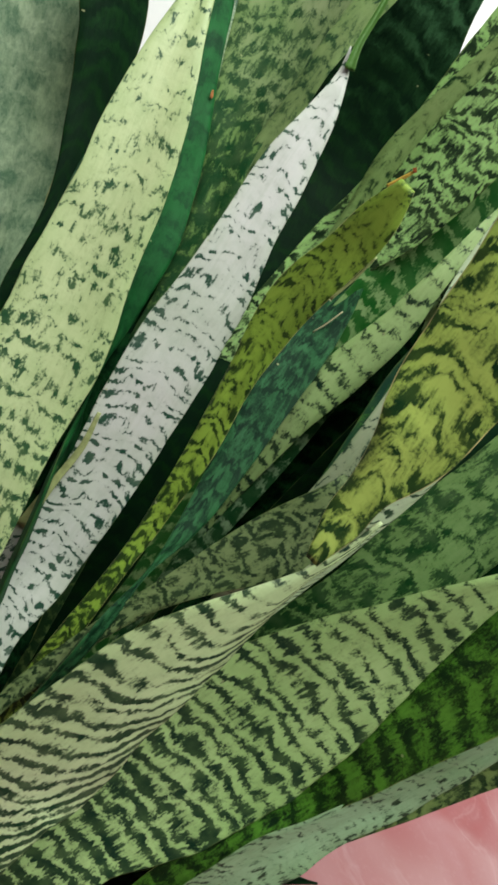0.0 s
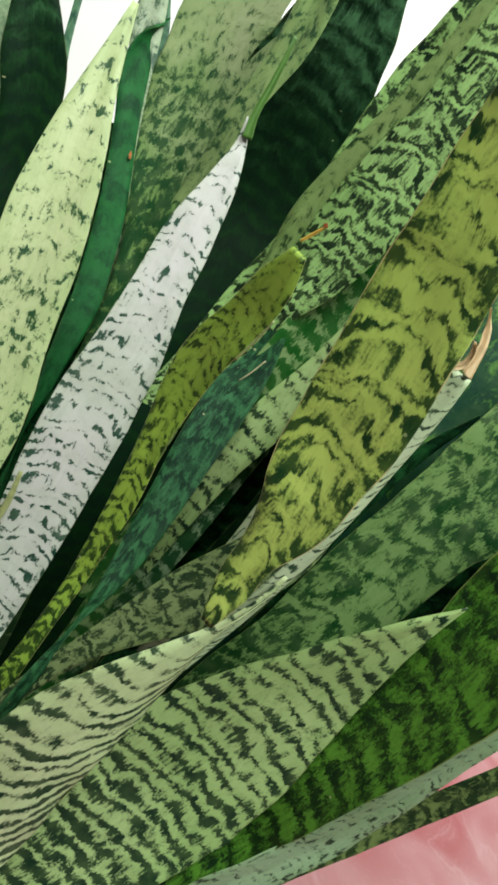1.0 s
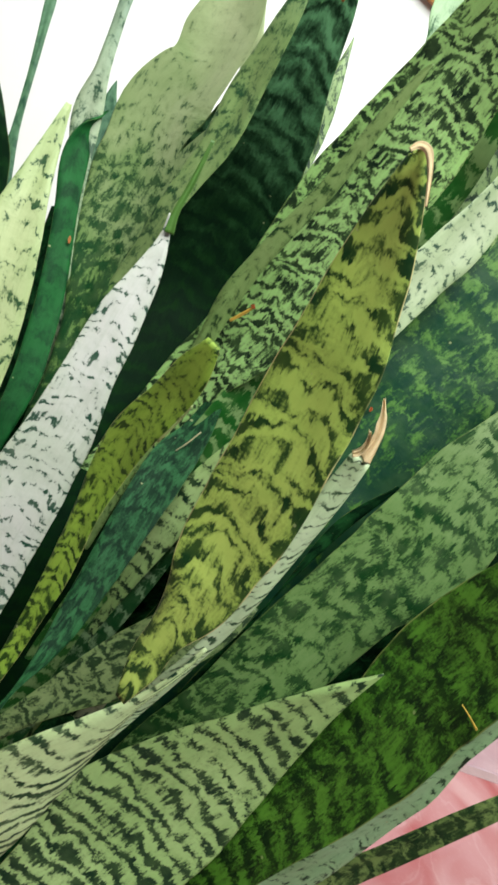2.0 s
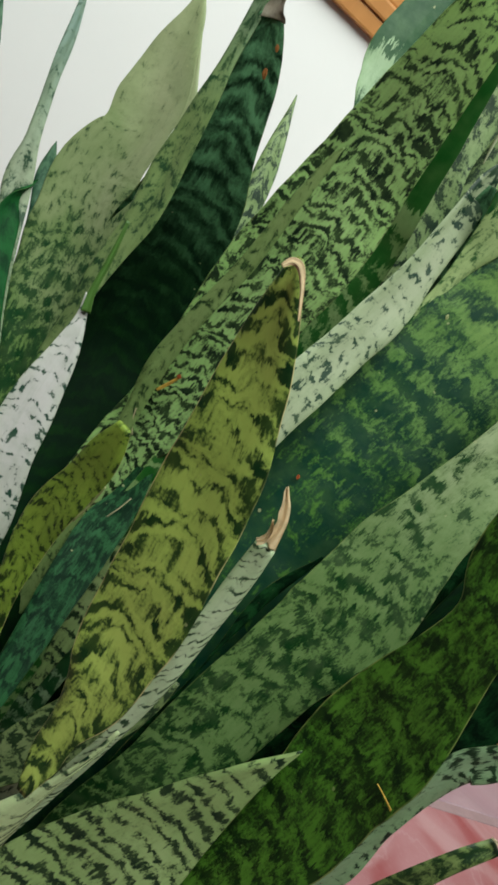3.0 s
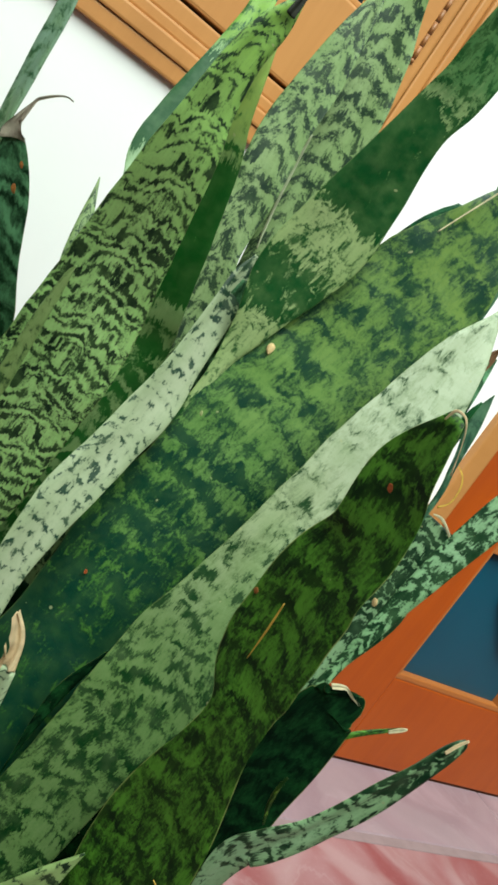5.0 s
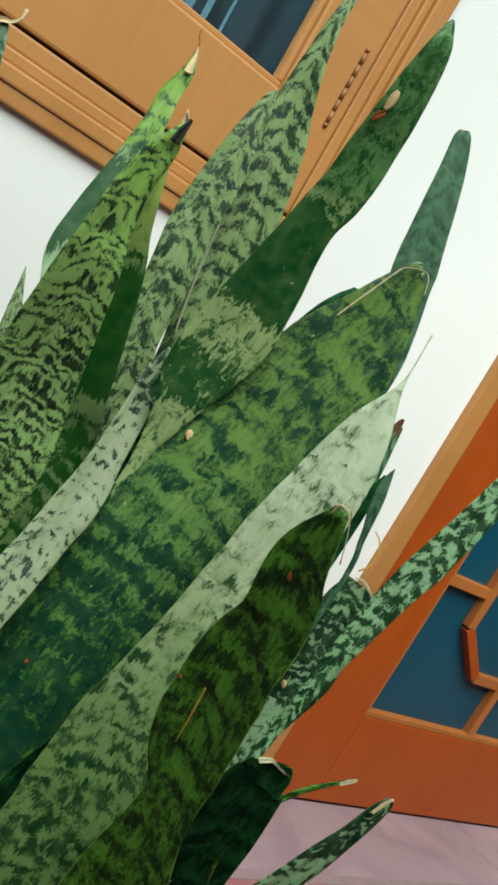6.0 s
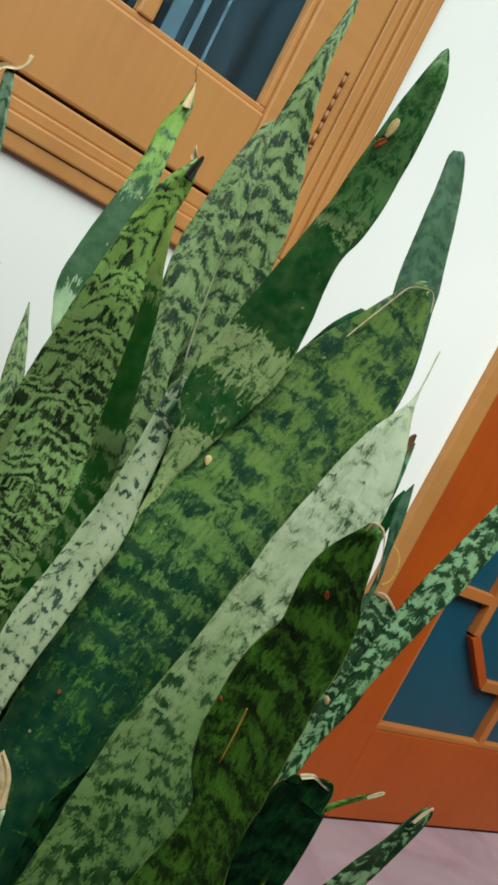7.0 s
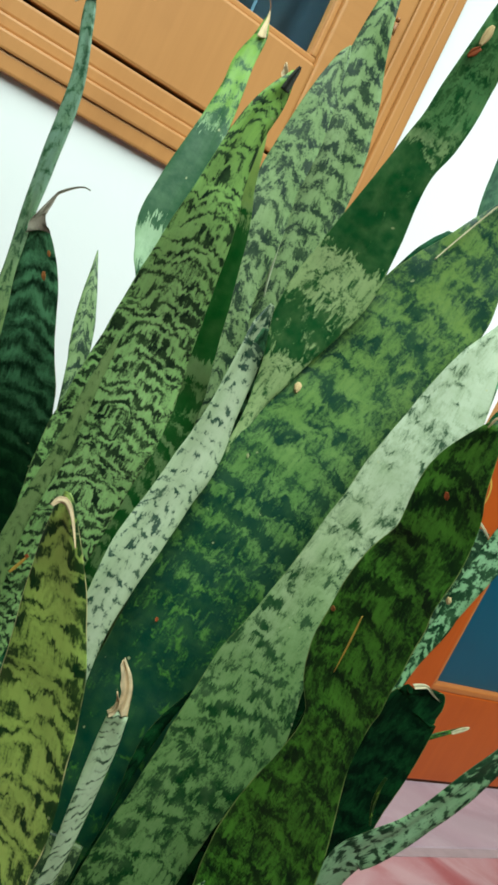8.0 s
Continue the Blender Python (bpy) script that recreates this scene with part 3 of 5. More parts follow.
def curtain():
    """A hanging cloth with folds; pale stripes are strips of their own colour."""
    x0, x1, z0, z1 = WIN
    cur = tagged(new("curtain"), "dark blue curtain with paler stripes hanging behind the window", "curtain")

    def strip(xa, xb, y):
        bm = bmesh.new()
        n = max(3, int((xb - xa) / 0.006))
        rows = []
        for z in (z0 - 0.1, z1 + 0.06):
            rows.append([bm.verts.new((xa + (xb - xa) * i / n, y + 0.008 * math.sin((xa + (xb - xa) * i / n) * 95), z)) for i in range(n + 1)])
        for i in range(n):
            bm.faces.new((rows[0][i], rows[0][i + 1], rows[1][i + 1], rows[1][i]))
        bmesh.ops.solidify(bm, geom=bm.faces[:], thickness=0.002)
        return bm

    part("cloth", strip(x0 - 0.1, x1 + 0.1, WALL_Y + 0.05), CURTAIN, cur, "dark blue cloth", True)
    for xa, xb in ((-0.2, -0.17), (-0.11, -0.09), (0.02, 0.05), (0.13, 0.155), (0.296, 0.314), (0.345, 0.364), (0.380, 0.406), (0.416, 0.434), (0.445, 0.454), (0.48, 0.484)):
        part("stripe", strip(xa, xb, WALL_Y + 0.046), CURTAIN_PALE, cur, "pale blue-grey stripe", True)


def door_1():
    """Glazed door: light frame, orange stiles and rails, blue panes behind octagon bars."""
    x0, x1, z0, z1 = DOOR
    y = WALL_Y
    door = tagged(new("door_1"), "orange painted wooden door with blue panes, closed", "door", kind="structure")
    part("frame", join(block((x0, y - 0.014, 0.0), (x0 + 0.044, y + 0.09, z1), 0.005),
                       block((x1 - 0.044, y - 0.014, 0.0), (x1, y + 0.09, z1), 0.005),
                       block((x0 + 0.044, y - 0.014, z1 - 0.05), (x1 - 0.044, y + 0.09, z1), 0.005)), OCHRE, door, "ochre door frame")
    ga, gb = 1.365, 2.049
    panels = ((0.205, 0.831), (1.0, 1.78))
    f = y - 0.006
    za = 0.006
    part("stile", block((x0 + 0.046, f, za), (ga, y + 0.04, z1 - 0.053), 0.004), ORANGE, door, "orange door stile")
    part("stile", block((gb, f, za), (x1 - 0.046, y + 0.04, z1 - 0.053), 0.004), ORANGE, door, "orange door stile")
    for lo, hi in ((za, panels[0][0]), (panels[0][1], panels[1][0]), (panels[1][1], z1 - 0.053)):
        part("rail", block((ga, f + 0.0004, lo), (gb, y + 0.04, hi), 0.003), ORANGE, door, "orange door rail")
    for lo, hi in panels:
        part("pane", block((ga, y + 0.014, lo), (gb, y + 0.019, hi), 0), BLUE_FILM, door, "blue glossy pane")
        w = 0.013
        part("bead", join(block((ga, f + 0.001, lo), (gb, y + 0.014, lo + w), 0.003),
                          block((ga, f + 0.001, hi - w), (gb, y + 0.014, hi), 0.003),
                          block((ga, f + 0.001, lo + w), (ga + 0.006, y + 0.014, hi - w), 0.002),
                          block((gb - 0.006, f + 0.001, lo + w), (gb, y + 0.014, hi - w), 0.002)), EDGE_ORANGE, door, "lighter orange bead")
        cx, cz, hx, hz, sx, sz = (ga + gb) / 2, (lo + hi) / 2, 0.203, 0.174 * (hi - lo) / 0.626, 0.098, 0.077 * (hi - lo) / 0.626
        ring = [(cx - hx, cz - sz), (cx - hx, cz + sz), (cx - sx, cz + hz), (cx + sx, cz + hz), (cx + hx, cz + sz), (cx + hx, cz - sz), (cx + sx, cz - hz), (cx - sx, cz - hz)]
        bars = [(ring[i], ring[(i + 1) % 8]) for i in range(8)]
        bars += [((ga, cz), (cx - hx, cz)), ((cx + hx, cz), (gb, cz)), ((cx, lo), (cx, cz - hz)), ((cx, cz + hz), (cx, hi))]
        for k, (a, b) in enumerate(bars):
            part("glazing_bar", bar(a, b, 0.022, 0.02, f + 0.001 + 0.0006 * (k % 3)), ORANGE if k % 2 else EDGE_ORANGE, door)
    # brown strip stands in for the shadow line below the door
    part("threshold_gap", block((x0 + 0.046, f + 0.006, -0.002), (x1 - 0.046, y + 0.03, 0.0055), 0), DOOR_SHADE, door, "brown strip painted as the shadow line under the door")


def floor_slabs():
    """Pale slabs along the wall, red-pink slabs in front, with pale joints between."""
    def slab(xa, xb, ya, yb, mat):
        xa, xb, ya = max(xa, -0.598), min(xb, 3.798), max(ya, -0.748)
        bm = block((0, 0, 0), (xb - xa, yb - ya, 0.022), 0.002, 1)
        ob = part("slab", bm, mat, floor)
        ob.location = (xa, ya, -0.022 + random.uniform(-0.0006, 0.0006))

    x = -0.75
    while x < 3.7:
        slab(x + 0.002, x + 1.298, 0.77, WALL_Y - 0.001, PINK)
        x += 1.3
    for yb in (0.748, 0.042, -0.664):
        x = -0.85
        while x < 3.7:
            slab(x + 0.002, x + 1.398, yb - 0.7, yb, RED)
            x += 1.4
    part("joint", block((-0.6, 0.7485, -0.02), (3.8, 0.7695, -0.0005), 0.001, 1), GROUT, floor, "pale joint strip between the slabs")


window_1()
curtain()
door_1()
floor_slabs()


# ---- the plant: a potted clump of broad upright leaves ----
VIEW = Vector((0.57, 0.80, -0.15)).normalized()
plant = tagged(new("snake_plant"), "large potted clump of mottled green sword-shaped leaves on the marble floor", "potted plant")
plant.location = (0.262, 0.275, 0.0)
BASE = Vector(plant.location)


def lathe(profile, segments=48):
    bm = bmesh.new()
    rings = [[bm.verts.new((r * math.cos(2 * math.pi * i / segments), r * math.sin(2 * math.pi * i / segments), z)) for i in range(segments)] for r, z in profile]
    for a, b in zip(rings, rings[1:]):
        for i in range(segments):
            bm.faces.new((a[i], a[(i + 1) % segments], b[(i + 1) % segments], b[i]))
    bm.faces.new(rings[0][::-1])
    bm.faces.new(rings[-1])
    return bm


part("pot", lathe(((0.085, 0.0), (0.094, 0.004), (0.112, 0.078), (0.121, 0.08), (0.122, 0.097), (0.112, 0.098), (0.108, 0.08), (0.1, 0.07))), CLAY, plant, "low clay pot", True)
part("soil", lathe(((0.09, 0.062), (0.1075, 0.07), (0.1078, 0.084), (0.06, 0.09), (0.01, 0.088))), SOIL, plant, "dark potting soil", True)


def spline(pts, t):
    """Catmull-Rom through rows of numbers; t runs from 0 to len - 1."""
    i = min(int(t), len(pts) - 2)
    f = t - i
    p1, p2 = pts[i], pts[i + 1]
    p0 = pts[i - 1] if i else 2 * p1 - p2
    p3 = pts[i + 2] if i + 2 < len(pts) else 2 * p2 - p1
    return 0.5 * (2 * p1 + (p2 - p0) * f + (2 * p0 - 5 * p1 + 4 * p2 - p3) * f * f + (3 * p1 - p0 - 3 * p2 + p3) * f ** 3)


def leaf_frame(spine, t):
    """Middle, side, face and width at a place on the spine."""
    row = spline(spine, t)
    a, b = spline(spine, max(t - 0.02, 0)), spline(spine, min(t + 0.02, len(spine) - 1))
    along = Vector(b[:3] - a[:3]).normalized()
    right = VIEW.cross(along).normalized()
    out = right.cross(along).normalized()
    turn = radians(row[4])
    side = right * math.cos(turn) + out * math.sin(turn)
    return Vector(row[:3]), side, side.cross(along).normalized(), max(row[3], 0.0006)


def swept(spine, cup, fold, thick, wave, seed):
    """A blade swept along its spine. Rows of the spine: x, y, z, width, turn in degrees from facing the path.
    cup: how far the margins rise towards its face; fold: sharpness of the crease along the middle."""
    pts = np.array(spine, float)
    steps = 8 * (len(pts) - 1)
    cols = (-1.0, -0.985, -0.93, -0.7, -0.4, -0.13, 0.13, 0.4, 0.7, 0.93, 0.985, 1.0)
    bm = bmesh.new()
    skin, rim = bm.loops.layers.uv.new("skin"), bm.loops.layers.uv.new("rim")
    rows, where, run, last = [], {}, 0.0, None
    for k in range(steps + 1):
        mid, side, face, w = leaf_frame(pts, k * (len(pts) - 1) / steps)
        run += (mid - last).length if last else 0.0
        last = mid
        row = []
        for layer in (1, -1):
            line = []
            for c in cols:
                ripple = wave * noise.noise((run * 38 + seed * 3.1, c * 1.5 + seed, seed * 1.7))
                jag = 1 + 0.035 * noise.noise((run * 60 + seed, 5.0 if c > 0 else 9.0, seed * 2.3)) * (abs(c) > 0.9)
                lift = cup * w * 0.5 * (c * c * (1 - fold) + abs(c) * fold) + ripple * (0.4 + abs(c))
                shell = layer * 0.5 * min(thick, w * 0.3) * max(1 - abs(c) ** 6, 0.0)
                v = bm.verts.new(mid + side * (c * jag * w / 2) + face * (lift + shell - cup * w * 0.15))
                where[v] = (c * w / 2, run, c)
                line.append(v)
            row.append(line)
        rows.append(row)
    for r0, r1 in zip(rows, rows[1:]):
        for j in range(len(cols) - 1):
            bm.faces.new((r0[0][j], r0[0][j + 1], r1[0][j + 1], r1[0][j]))
            bm.faces.new((r0[1][j + 1], r0[1][j], r1[1][j], r1[1][j + 1]))
    for r0, r1 in ((rows[0][0], rows[0][1]), (rows[-1][1], rows[-1][0])):
        for j in range(len(cols) - 1):
            bm.faces.new((r0[j + 1], r0[j], r1[j], r1[j + 1]))
    bmesh.ops.remove_doubles(bm, verts=bm.verts, dist=1e-6)
    for f in bm.faces:
        for loop in f.loops:
            if loop.vert in where:
                a, b, c = where[loop.vert]
                loop[skin].uv, loop[rim].uv = (a, b), (c, b)
    bmesh.ops.translate(bm, vec=-BASE, verts=bm.verts)
    return bm


def leaf(kind, spine, cup=0.16, fold=0.0, thick=0.0028, wave=0.0012, seed=0):
    text, mat = PAINT[kind]
    return part("leaf", swept(spine, cup, fold, thick, wave, seed), mat, plant, text, True), kind


def scrap(name, host, mat, spine, label, cup=0.1, thick=0.0015, wave=0.0008, fold=0.0):
    """A small dry or scarred piece that belongs to a leaf."""
    return part(name, swept(spine, cup, fold, thick, wave, len(spine[0]) + spine[0][0] * 90), mat, host, label, True)


l1 = leaf("blotch", [(0.2900, 0.3400, 0.0840, 0.0275, -10), (0.2777, 0.3129, 0.2501, 0.0365, -9), (0.2799, 0.3095, 0.3738, 0.0444, -8), (0.2889, 0.3187, 0.4498, 0.0699, -6), (0.2966, 0.3274, 0.4945, 0.0636, -5), (0.3093, 0.3341, 0.5514, 0.0727, -4), (0.3198, 0.3353, 0.5878, 0.0713, -4), (0.3296, 0.3368, 0.6306, 0.0745, -4), (0.3446, 0.3346, 0.6838, 0.0720, -4), (0.3635, 0.3282, 0.7483, 0.0651, -4), (0.3707, 0.3250, 0.7774, 0.0477, -4), (0.3742, 0.3234, 0.8005, 0.0295, -4), (0.3765, 0.3220, 0.8164, 0.0141, -6), (0.3788, 0.3205, 0.8195, 0.0044, -8)], cup=0.06, seed=0)[0]
l1b = leaf("teal", [(0.3000, 0.3400, 0.0840, 0.0230, -4), (0.3082, 0.3513, 0.3678, 0.0305, -4), (0.3284, 0.3524, 0.5808, 0.0371, -4), (0.3504, 0.3481, 0.7127, 0.0386, -4), (0.3579, 0.3462, 0.7497, 0.0361, -4), (0.3620, 0.3448, 0.7723, 0.0274, -4), (0.3634, 0.3444, 0.7859, 0.0157, -3), (0.3634, 0.3446, 0.7932, 0.0041, -3)], seed=1)[0]
l2 = leaf("sage", [(0.2958, 0.2779, 0.0840, 0.0230, -4), (0.2854, 0.2831, 0.2076, 0.0305, -4), (0.2876, 0.2820, 0.3001, 0.0370, -5), (0.2958, 0.2779, 0.3571, 0.0371, -5), (0.3017, 0.2749, 0.3860, 0.0484, -6), (0.3103, 0.2735, 0.4513, 0.0500, -6), (0.3193, 0.2715, 0.4852, 0.0608, -6), (0.3230, 0.2756, 0.5310, 0.0520, -6), (0.3291, 0.2772, 0.5608, 0.0413, -6), (0.3409, 0.2790, 0.6024, 0.0408, -6), (0.3639, 0.2823, 0.6648, 0.0494, -6), (0.3790, 0.2921, 0.7226, 0.0295, -6), (0.3904, 0.2991, 0.7595, 0.0026, -6), (0.3977, 0.3073, 0.7911, 0.0008, -8)], cup=0.16, fold=0.5, seed=2)[0]
l3 = leaf("olive_dark", [(0.3097, 0.2298, 0.0840, 0.0216, 8), (0.3022, 0.2288, 0.1563, 0.0305, 15), (0.3097, 0.2298, 0.2135, 0.0227, 25), (0.3240, 0.2316, 0.2610, 0.0231, 35), (0.3244, 0.2234, 0.3117, 0.0299, 39), (0.3220, 0.2103, 0.4065, 0.0490, 40), (0.3179, 0.2087, 0.4513, 0.0560, 40), (0.3147, 0.2034, 0.4881, 0.0548, 39), (0.3063, 0.1972, 0.5444, 0.0303, 38), (0.2997, 0.1985, 0.5754, 0.0429, 37), (0.2918, 0.1910, 0.6216, 0.0412, 35), (0.2885, 0.1821, 0.6469, 0.0329, 35), (0.2815, 0.1785, 0.6768, 0.0278, 35), (0.2765, 0.1699, 0.7040, 0.0068, 33)], seed=3)[0]
l4 = leaf("vivid", [(0.3349, 0.2576, 0.0840, 0.0066, -0), (0.3523, 0.2501, 0.2745, 0.0088, -0), (0.3695, 0.2467, 0.4183, 0.0107, 0), (0.3894, 0.2462, 0.5460, 0.0063, 0), (0.3942, 0.2449, 0.5792, 0.0079, 1), (0.4005, 0.2421, 0.6209, 0.0139, 1), (0.4088, 0.2379, 0.6657, 0.0178, 0), (0.4158, 0.2339, 0.6929, 0.0187, 0), (0.4323, 0.2285, 0.7612, 0.0118, 1), (0.4369, 0.2287, 0.7907, 0.0008, 1)], seed=4)[0]
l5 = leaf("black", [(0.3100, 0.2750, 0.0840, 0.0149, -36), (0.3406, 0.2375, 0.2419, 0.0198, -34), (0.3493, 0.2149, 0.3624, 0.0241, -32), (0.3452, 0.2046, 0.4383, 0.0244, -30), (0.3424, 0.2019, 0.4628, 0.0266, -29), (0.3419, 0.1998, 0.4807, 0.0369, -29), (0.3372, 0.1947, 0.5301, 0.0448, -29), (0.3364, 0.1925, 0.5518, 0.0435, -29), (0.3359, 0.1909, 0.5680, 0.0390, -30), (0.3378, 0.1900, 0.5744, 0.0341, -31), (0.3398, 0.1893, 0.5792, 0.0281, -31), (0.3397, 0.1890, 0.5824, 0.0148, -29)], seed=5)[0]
l6 = leaf("olive_dark", [(0.5184, 0.3442, 0.4286, 0.0053, 1), (0.5329, 0.3382, 0.4493, 0.0053, 1), (0.5475, 0.3317, 0.4683, 0.0049, 1), (0.5722, 0.3191, 0.4927, 0.0025, 1)], seed=6)[0]
l7 = leaf("ticked", [(0.3163, 0.2233, 0.0840, 0.0275, -34), (0.3097, 0.2201, 0.1659, 0.0388, -34), (0.3215, 0.2184, 0.2293, 0.0501, -35), (0.3359, 0.2177, 0.2665, 0.0345, -34), (0.3506, 0.2143, 0.3072, 0.0287, -32), (0.3535, 0.2007, 0.4027, 0.0194, -31), (0.3493, 0.1954, 0.4447, 0.0120, -31), (0.3454, 0.1892, 0.4857, 0.0233, -31), (0.3536, 0.1860, 0.4987, 0.0260, -31), (0.3695, 0.1813, 0.5163, 0.0209, -32), (0.3820, 0.1758, 0.5423, 0.0192, -32), (0.3914, 0.1708, 0.5686, 0.0137, -31), (0.3963, 0.1680, 0.5845, 0.0073, -31), (0.3974, 0.1673, 0.5890, 0.0011, -31)], seed=7)[0]
l46 = leaf("stub", [(0.3450, 0.2700, 0.0840, 0.0160, 3), (0.4000, 0.2720, 0.1600, 0.0180, 1), (0.4550, 0.2680, 0.2500, 0.0190, -1), (0.4856, 0.2423, 0.3774, 0.0149, -1), (0.5068, 0.2386, 0.4101, 0.0110, 1)], seed=8)[0]
l8 = leaf("ticked", [(0.3366, 0.2824, 0.0840, 0.0189, 2), (0.3612, 0.2961, 0.2749, 0.0251, 2), (0.3873, 0.2962, 0.4173, 0.0305, 1), (0.4085, 0.2894, 0.5051, 0.0230, 0), (0.4282, 0.2810, 0.5773, 0.0292, 1), (0.4276, 0.2829, 0.6048, 0.0337, 1), (0.4289, 0.2835, 0.6323, 0.0278, 1), (0.4306, 0.2829, 0.6460, 0.0197, 1)], seed=9)[0]
l9 = leaf("slate", [(0.3314, 0.2466, 0.0840, 0.0066, 0), (0.3359, 0.2374, 0.2915, 0.0088, 0), (0.3454, 0.2352, 0.4482, 0.0107, 0), (0.3553, 0.2369, 0.5459, 0.0037, 1), (0.3692, 0.2398, 0.6520, 0.0027, 1), (0.3692, 0.2434, 0.6811, 0.0032, 1), (0.3680, 0.2466, 0.6992, 0.0066, 1), (0.3678, 0.2483, 0.7117, 0.0045, 1), (0.3685, 0.2487, 0.7192, 0.0004, 1)], seed=10)[0]
l9b = leaf("jade", [(0.3349, 0.2573, 0.0840, 0.0066, -3), (0.3440, 0.2472, 0.3158, 0.0088, -2), (0.3544, 0.2464, 0.4911, 0.0107, -1), (0.3632, 0.2504, 0.6005, 0.0039, 0), (0.3711, 0.2552, 0.6867, 0.0046, 1), (0.3716, 0.2571, 0.7041, 0.0036, 1), (0.3734, 0.2569, 0.7133, 0.0011, 1)], seed=11)[0]
l10 = leaf("dark", [(0.3368, 0.2805, 0.0840, 0.0074, -16), (0.3524, 0.2700, 0.3100, 0.0099, -13), (0.3708, 0.2739, 0.4795, 0.0120, -10), (0.3867, 0.2841, 0.5845, 0.0099, -8), (0.4031, 0.2977, 0.6750, 0.0109, -6), (0.4103, 0.3018, 0.7020, 0.0085, -6), (0.4123, 0.3084, 0.7258, 0.0098, -6), (0.4140, 0.3112, 0.7368, 0.0088, -6)], seed=12)[0]
l11 = leaf("slate", [(0.3273, 0.3119, 0.0840, 0.0140, 2), (0.3563, 0.3395, 0.3454, 0.0186, 2), (0.3829, 0.3521, 0.5430, 0.0226, 1), (0.4027, 0.3546, 0.6665, 0.0209, 1), (0.4179, 0.3543, 0.7544, 0.0240, 1), (0.4122, 0.3635, 0.8132, 0.0274, 2), (0.4093, 0.3660, 0.8324, 0.0275, 2), (0.4022, 0.3723, 0.8852, 0.0175, 2), (0.3982, 0.3755, 0.9062, 0.0116, 2), (0.3971, 0.3765, 0.9119, 0.0065, 3)], seed=13)[0]
l12 = leaf("patchy", [(0.2800, 0.3500, 0.0840, 0.0130, -23), (0.2960, 0.3469, 0.3159, 0.0172, -22), (0.3017, 0.3493, 0.4915, 0.0209, -21), (0.3010, 0.3538, 0.6013, 0.0188, -20), (0.2998, 0.3563, 0.6456, 0.0095, -19), (0.3011, 0.3533, 0.6777, 0.0212, -19), (0.3013, 0.3490, 0.7102, 0.0408, -20), (0.3054, 0.3424, 0.7436, 0.0442, -20), (0.3048, 0.3312, 0.8011, 0.0271, -20), (0.3072, 0.3241, 0.8276, 0.0264, -20), (0.3057, 0.3173, 0.8549, 0.0257, -20), (0.3018, 0.3052, 0.8985, 0.0154, -18), (0.3002, 0.3037, 0.9131, 0.0070, -17), (0.3003, 0.3041, 0.9184, 0.0020, -17)], seed=14)[0]
# l52 is a filler behind l12; its dark green stands in for shade
l52 = leaf("dark", [(0.2700, 0.3650, 0.0840, 0.0169, -24), (0.2854, 0.3522, 0.3129, 0.0225, -21), (0.2938, 0.3537, 0.4859, 0.0273, -19), (0.2968, 0.3622, 0.5939, 0.0230, -17), (0.2976, 0.3669, 0.6354, 0.0200, -15), (0.2980, 0.3675, 0.6682, 0.0226, -13), (0.2946, 0.3680, 0.6856, 0.0137, -12), (0.2919, 0.3684, 0.6961, 0.0042, -11)], seed=15)[0]
# l53, l54: near-black fillers, put in for shade in open gaps
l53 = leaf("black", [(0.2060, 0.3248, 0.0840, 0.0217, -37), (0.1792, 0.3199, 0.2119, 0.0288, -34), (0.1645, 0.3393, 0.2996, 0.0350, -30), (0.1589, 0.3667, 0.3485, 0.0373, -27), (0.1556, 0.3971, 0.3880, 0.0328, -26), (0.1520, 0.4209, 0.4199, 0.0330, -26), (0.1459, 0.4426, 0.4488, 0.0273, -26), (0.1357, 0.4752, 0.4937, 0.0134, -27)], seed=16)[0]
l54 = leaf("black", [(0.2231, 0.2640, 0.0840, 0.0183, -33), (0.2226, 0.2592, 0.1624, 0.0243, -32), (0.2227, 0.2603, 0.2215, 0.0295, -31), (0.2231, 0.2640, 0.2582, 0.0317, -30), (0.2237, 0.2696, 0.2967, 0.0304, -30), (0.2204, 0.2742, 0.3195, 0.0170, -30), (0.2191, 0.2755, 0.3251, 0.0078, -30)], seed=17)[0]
l13 = leaf("grey", [(0.2900, 0.3600, 0.0840, 0.0179, 13), (0.2980, 0.4061, 0.2785, 0.0237, 12), (0.3105, 0.4267, 0.4263, 0.0288, 11), (0.3225, 0.4301, 0.5190, 0.0218, 9), (0.3300, 0.4294, 0.5687, 0.0263, 9), (0.3335, 0.4316, 0.6111, 0.0260, 9), (0.3351, 0.4438, 0.7019, 0.0217, 9), (0.3372, 0.4543, 0.7822, 0.0454, 9), (0.3380, 0.4567, 0.8138, 0.0444, 9), (0.3358, 0.4616, 0.8545, 0.0380, 9), (0.3333, 0.4651, 0.8900, 0.0239, 9), (0.3314, 0.4669, 0.9315, 0.0119, 9), (0.3352, 0.4685, 0.9704, 0.0054, 9), (0.3338, 0.4740, 1.0028, 0.0010, 9)], cup=0.2, fold=0.6, seed=18)[0]
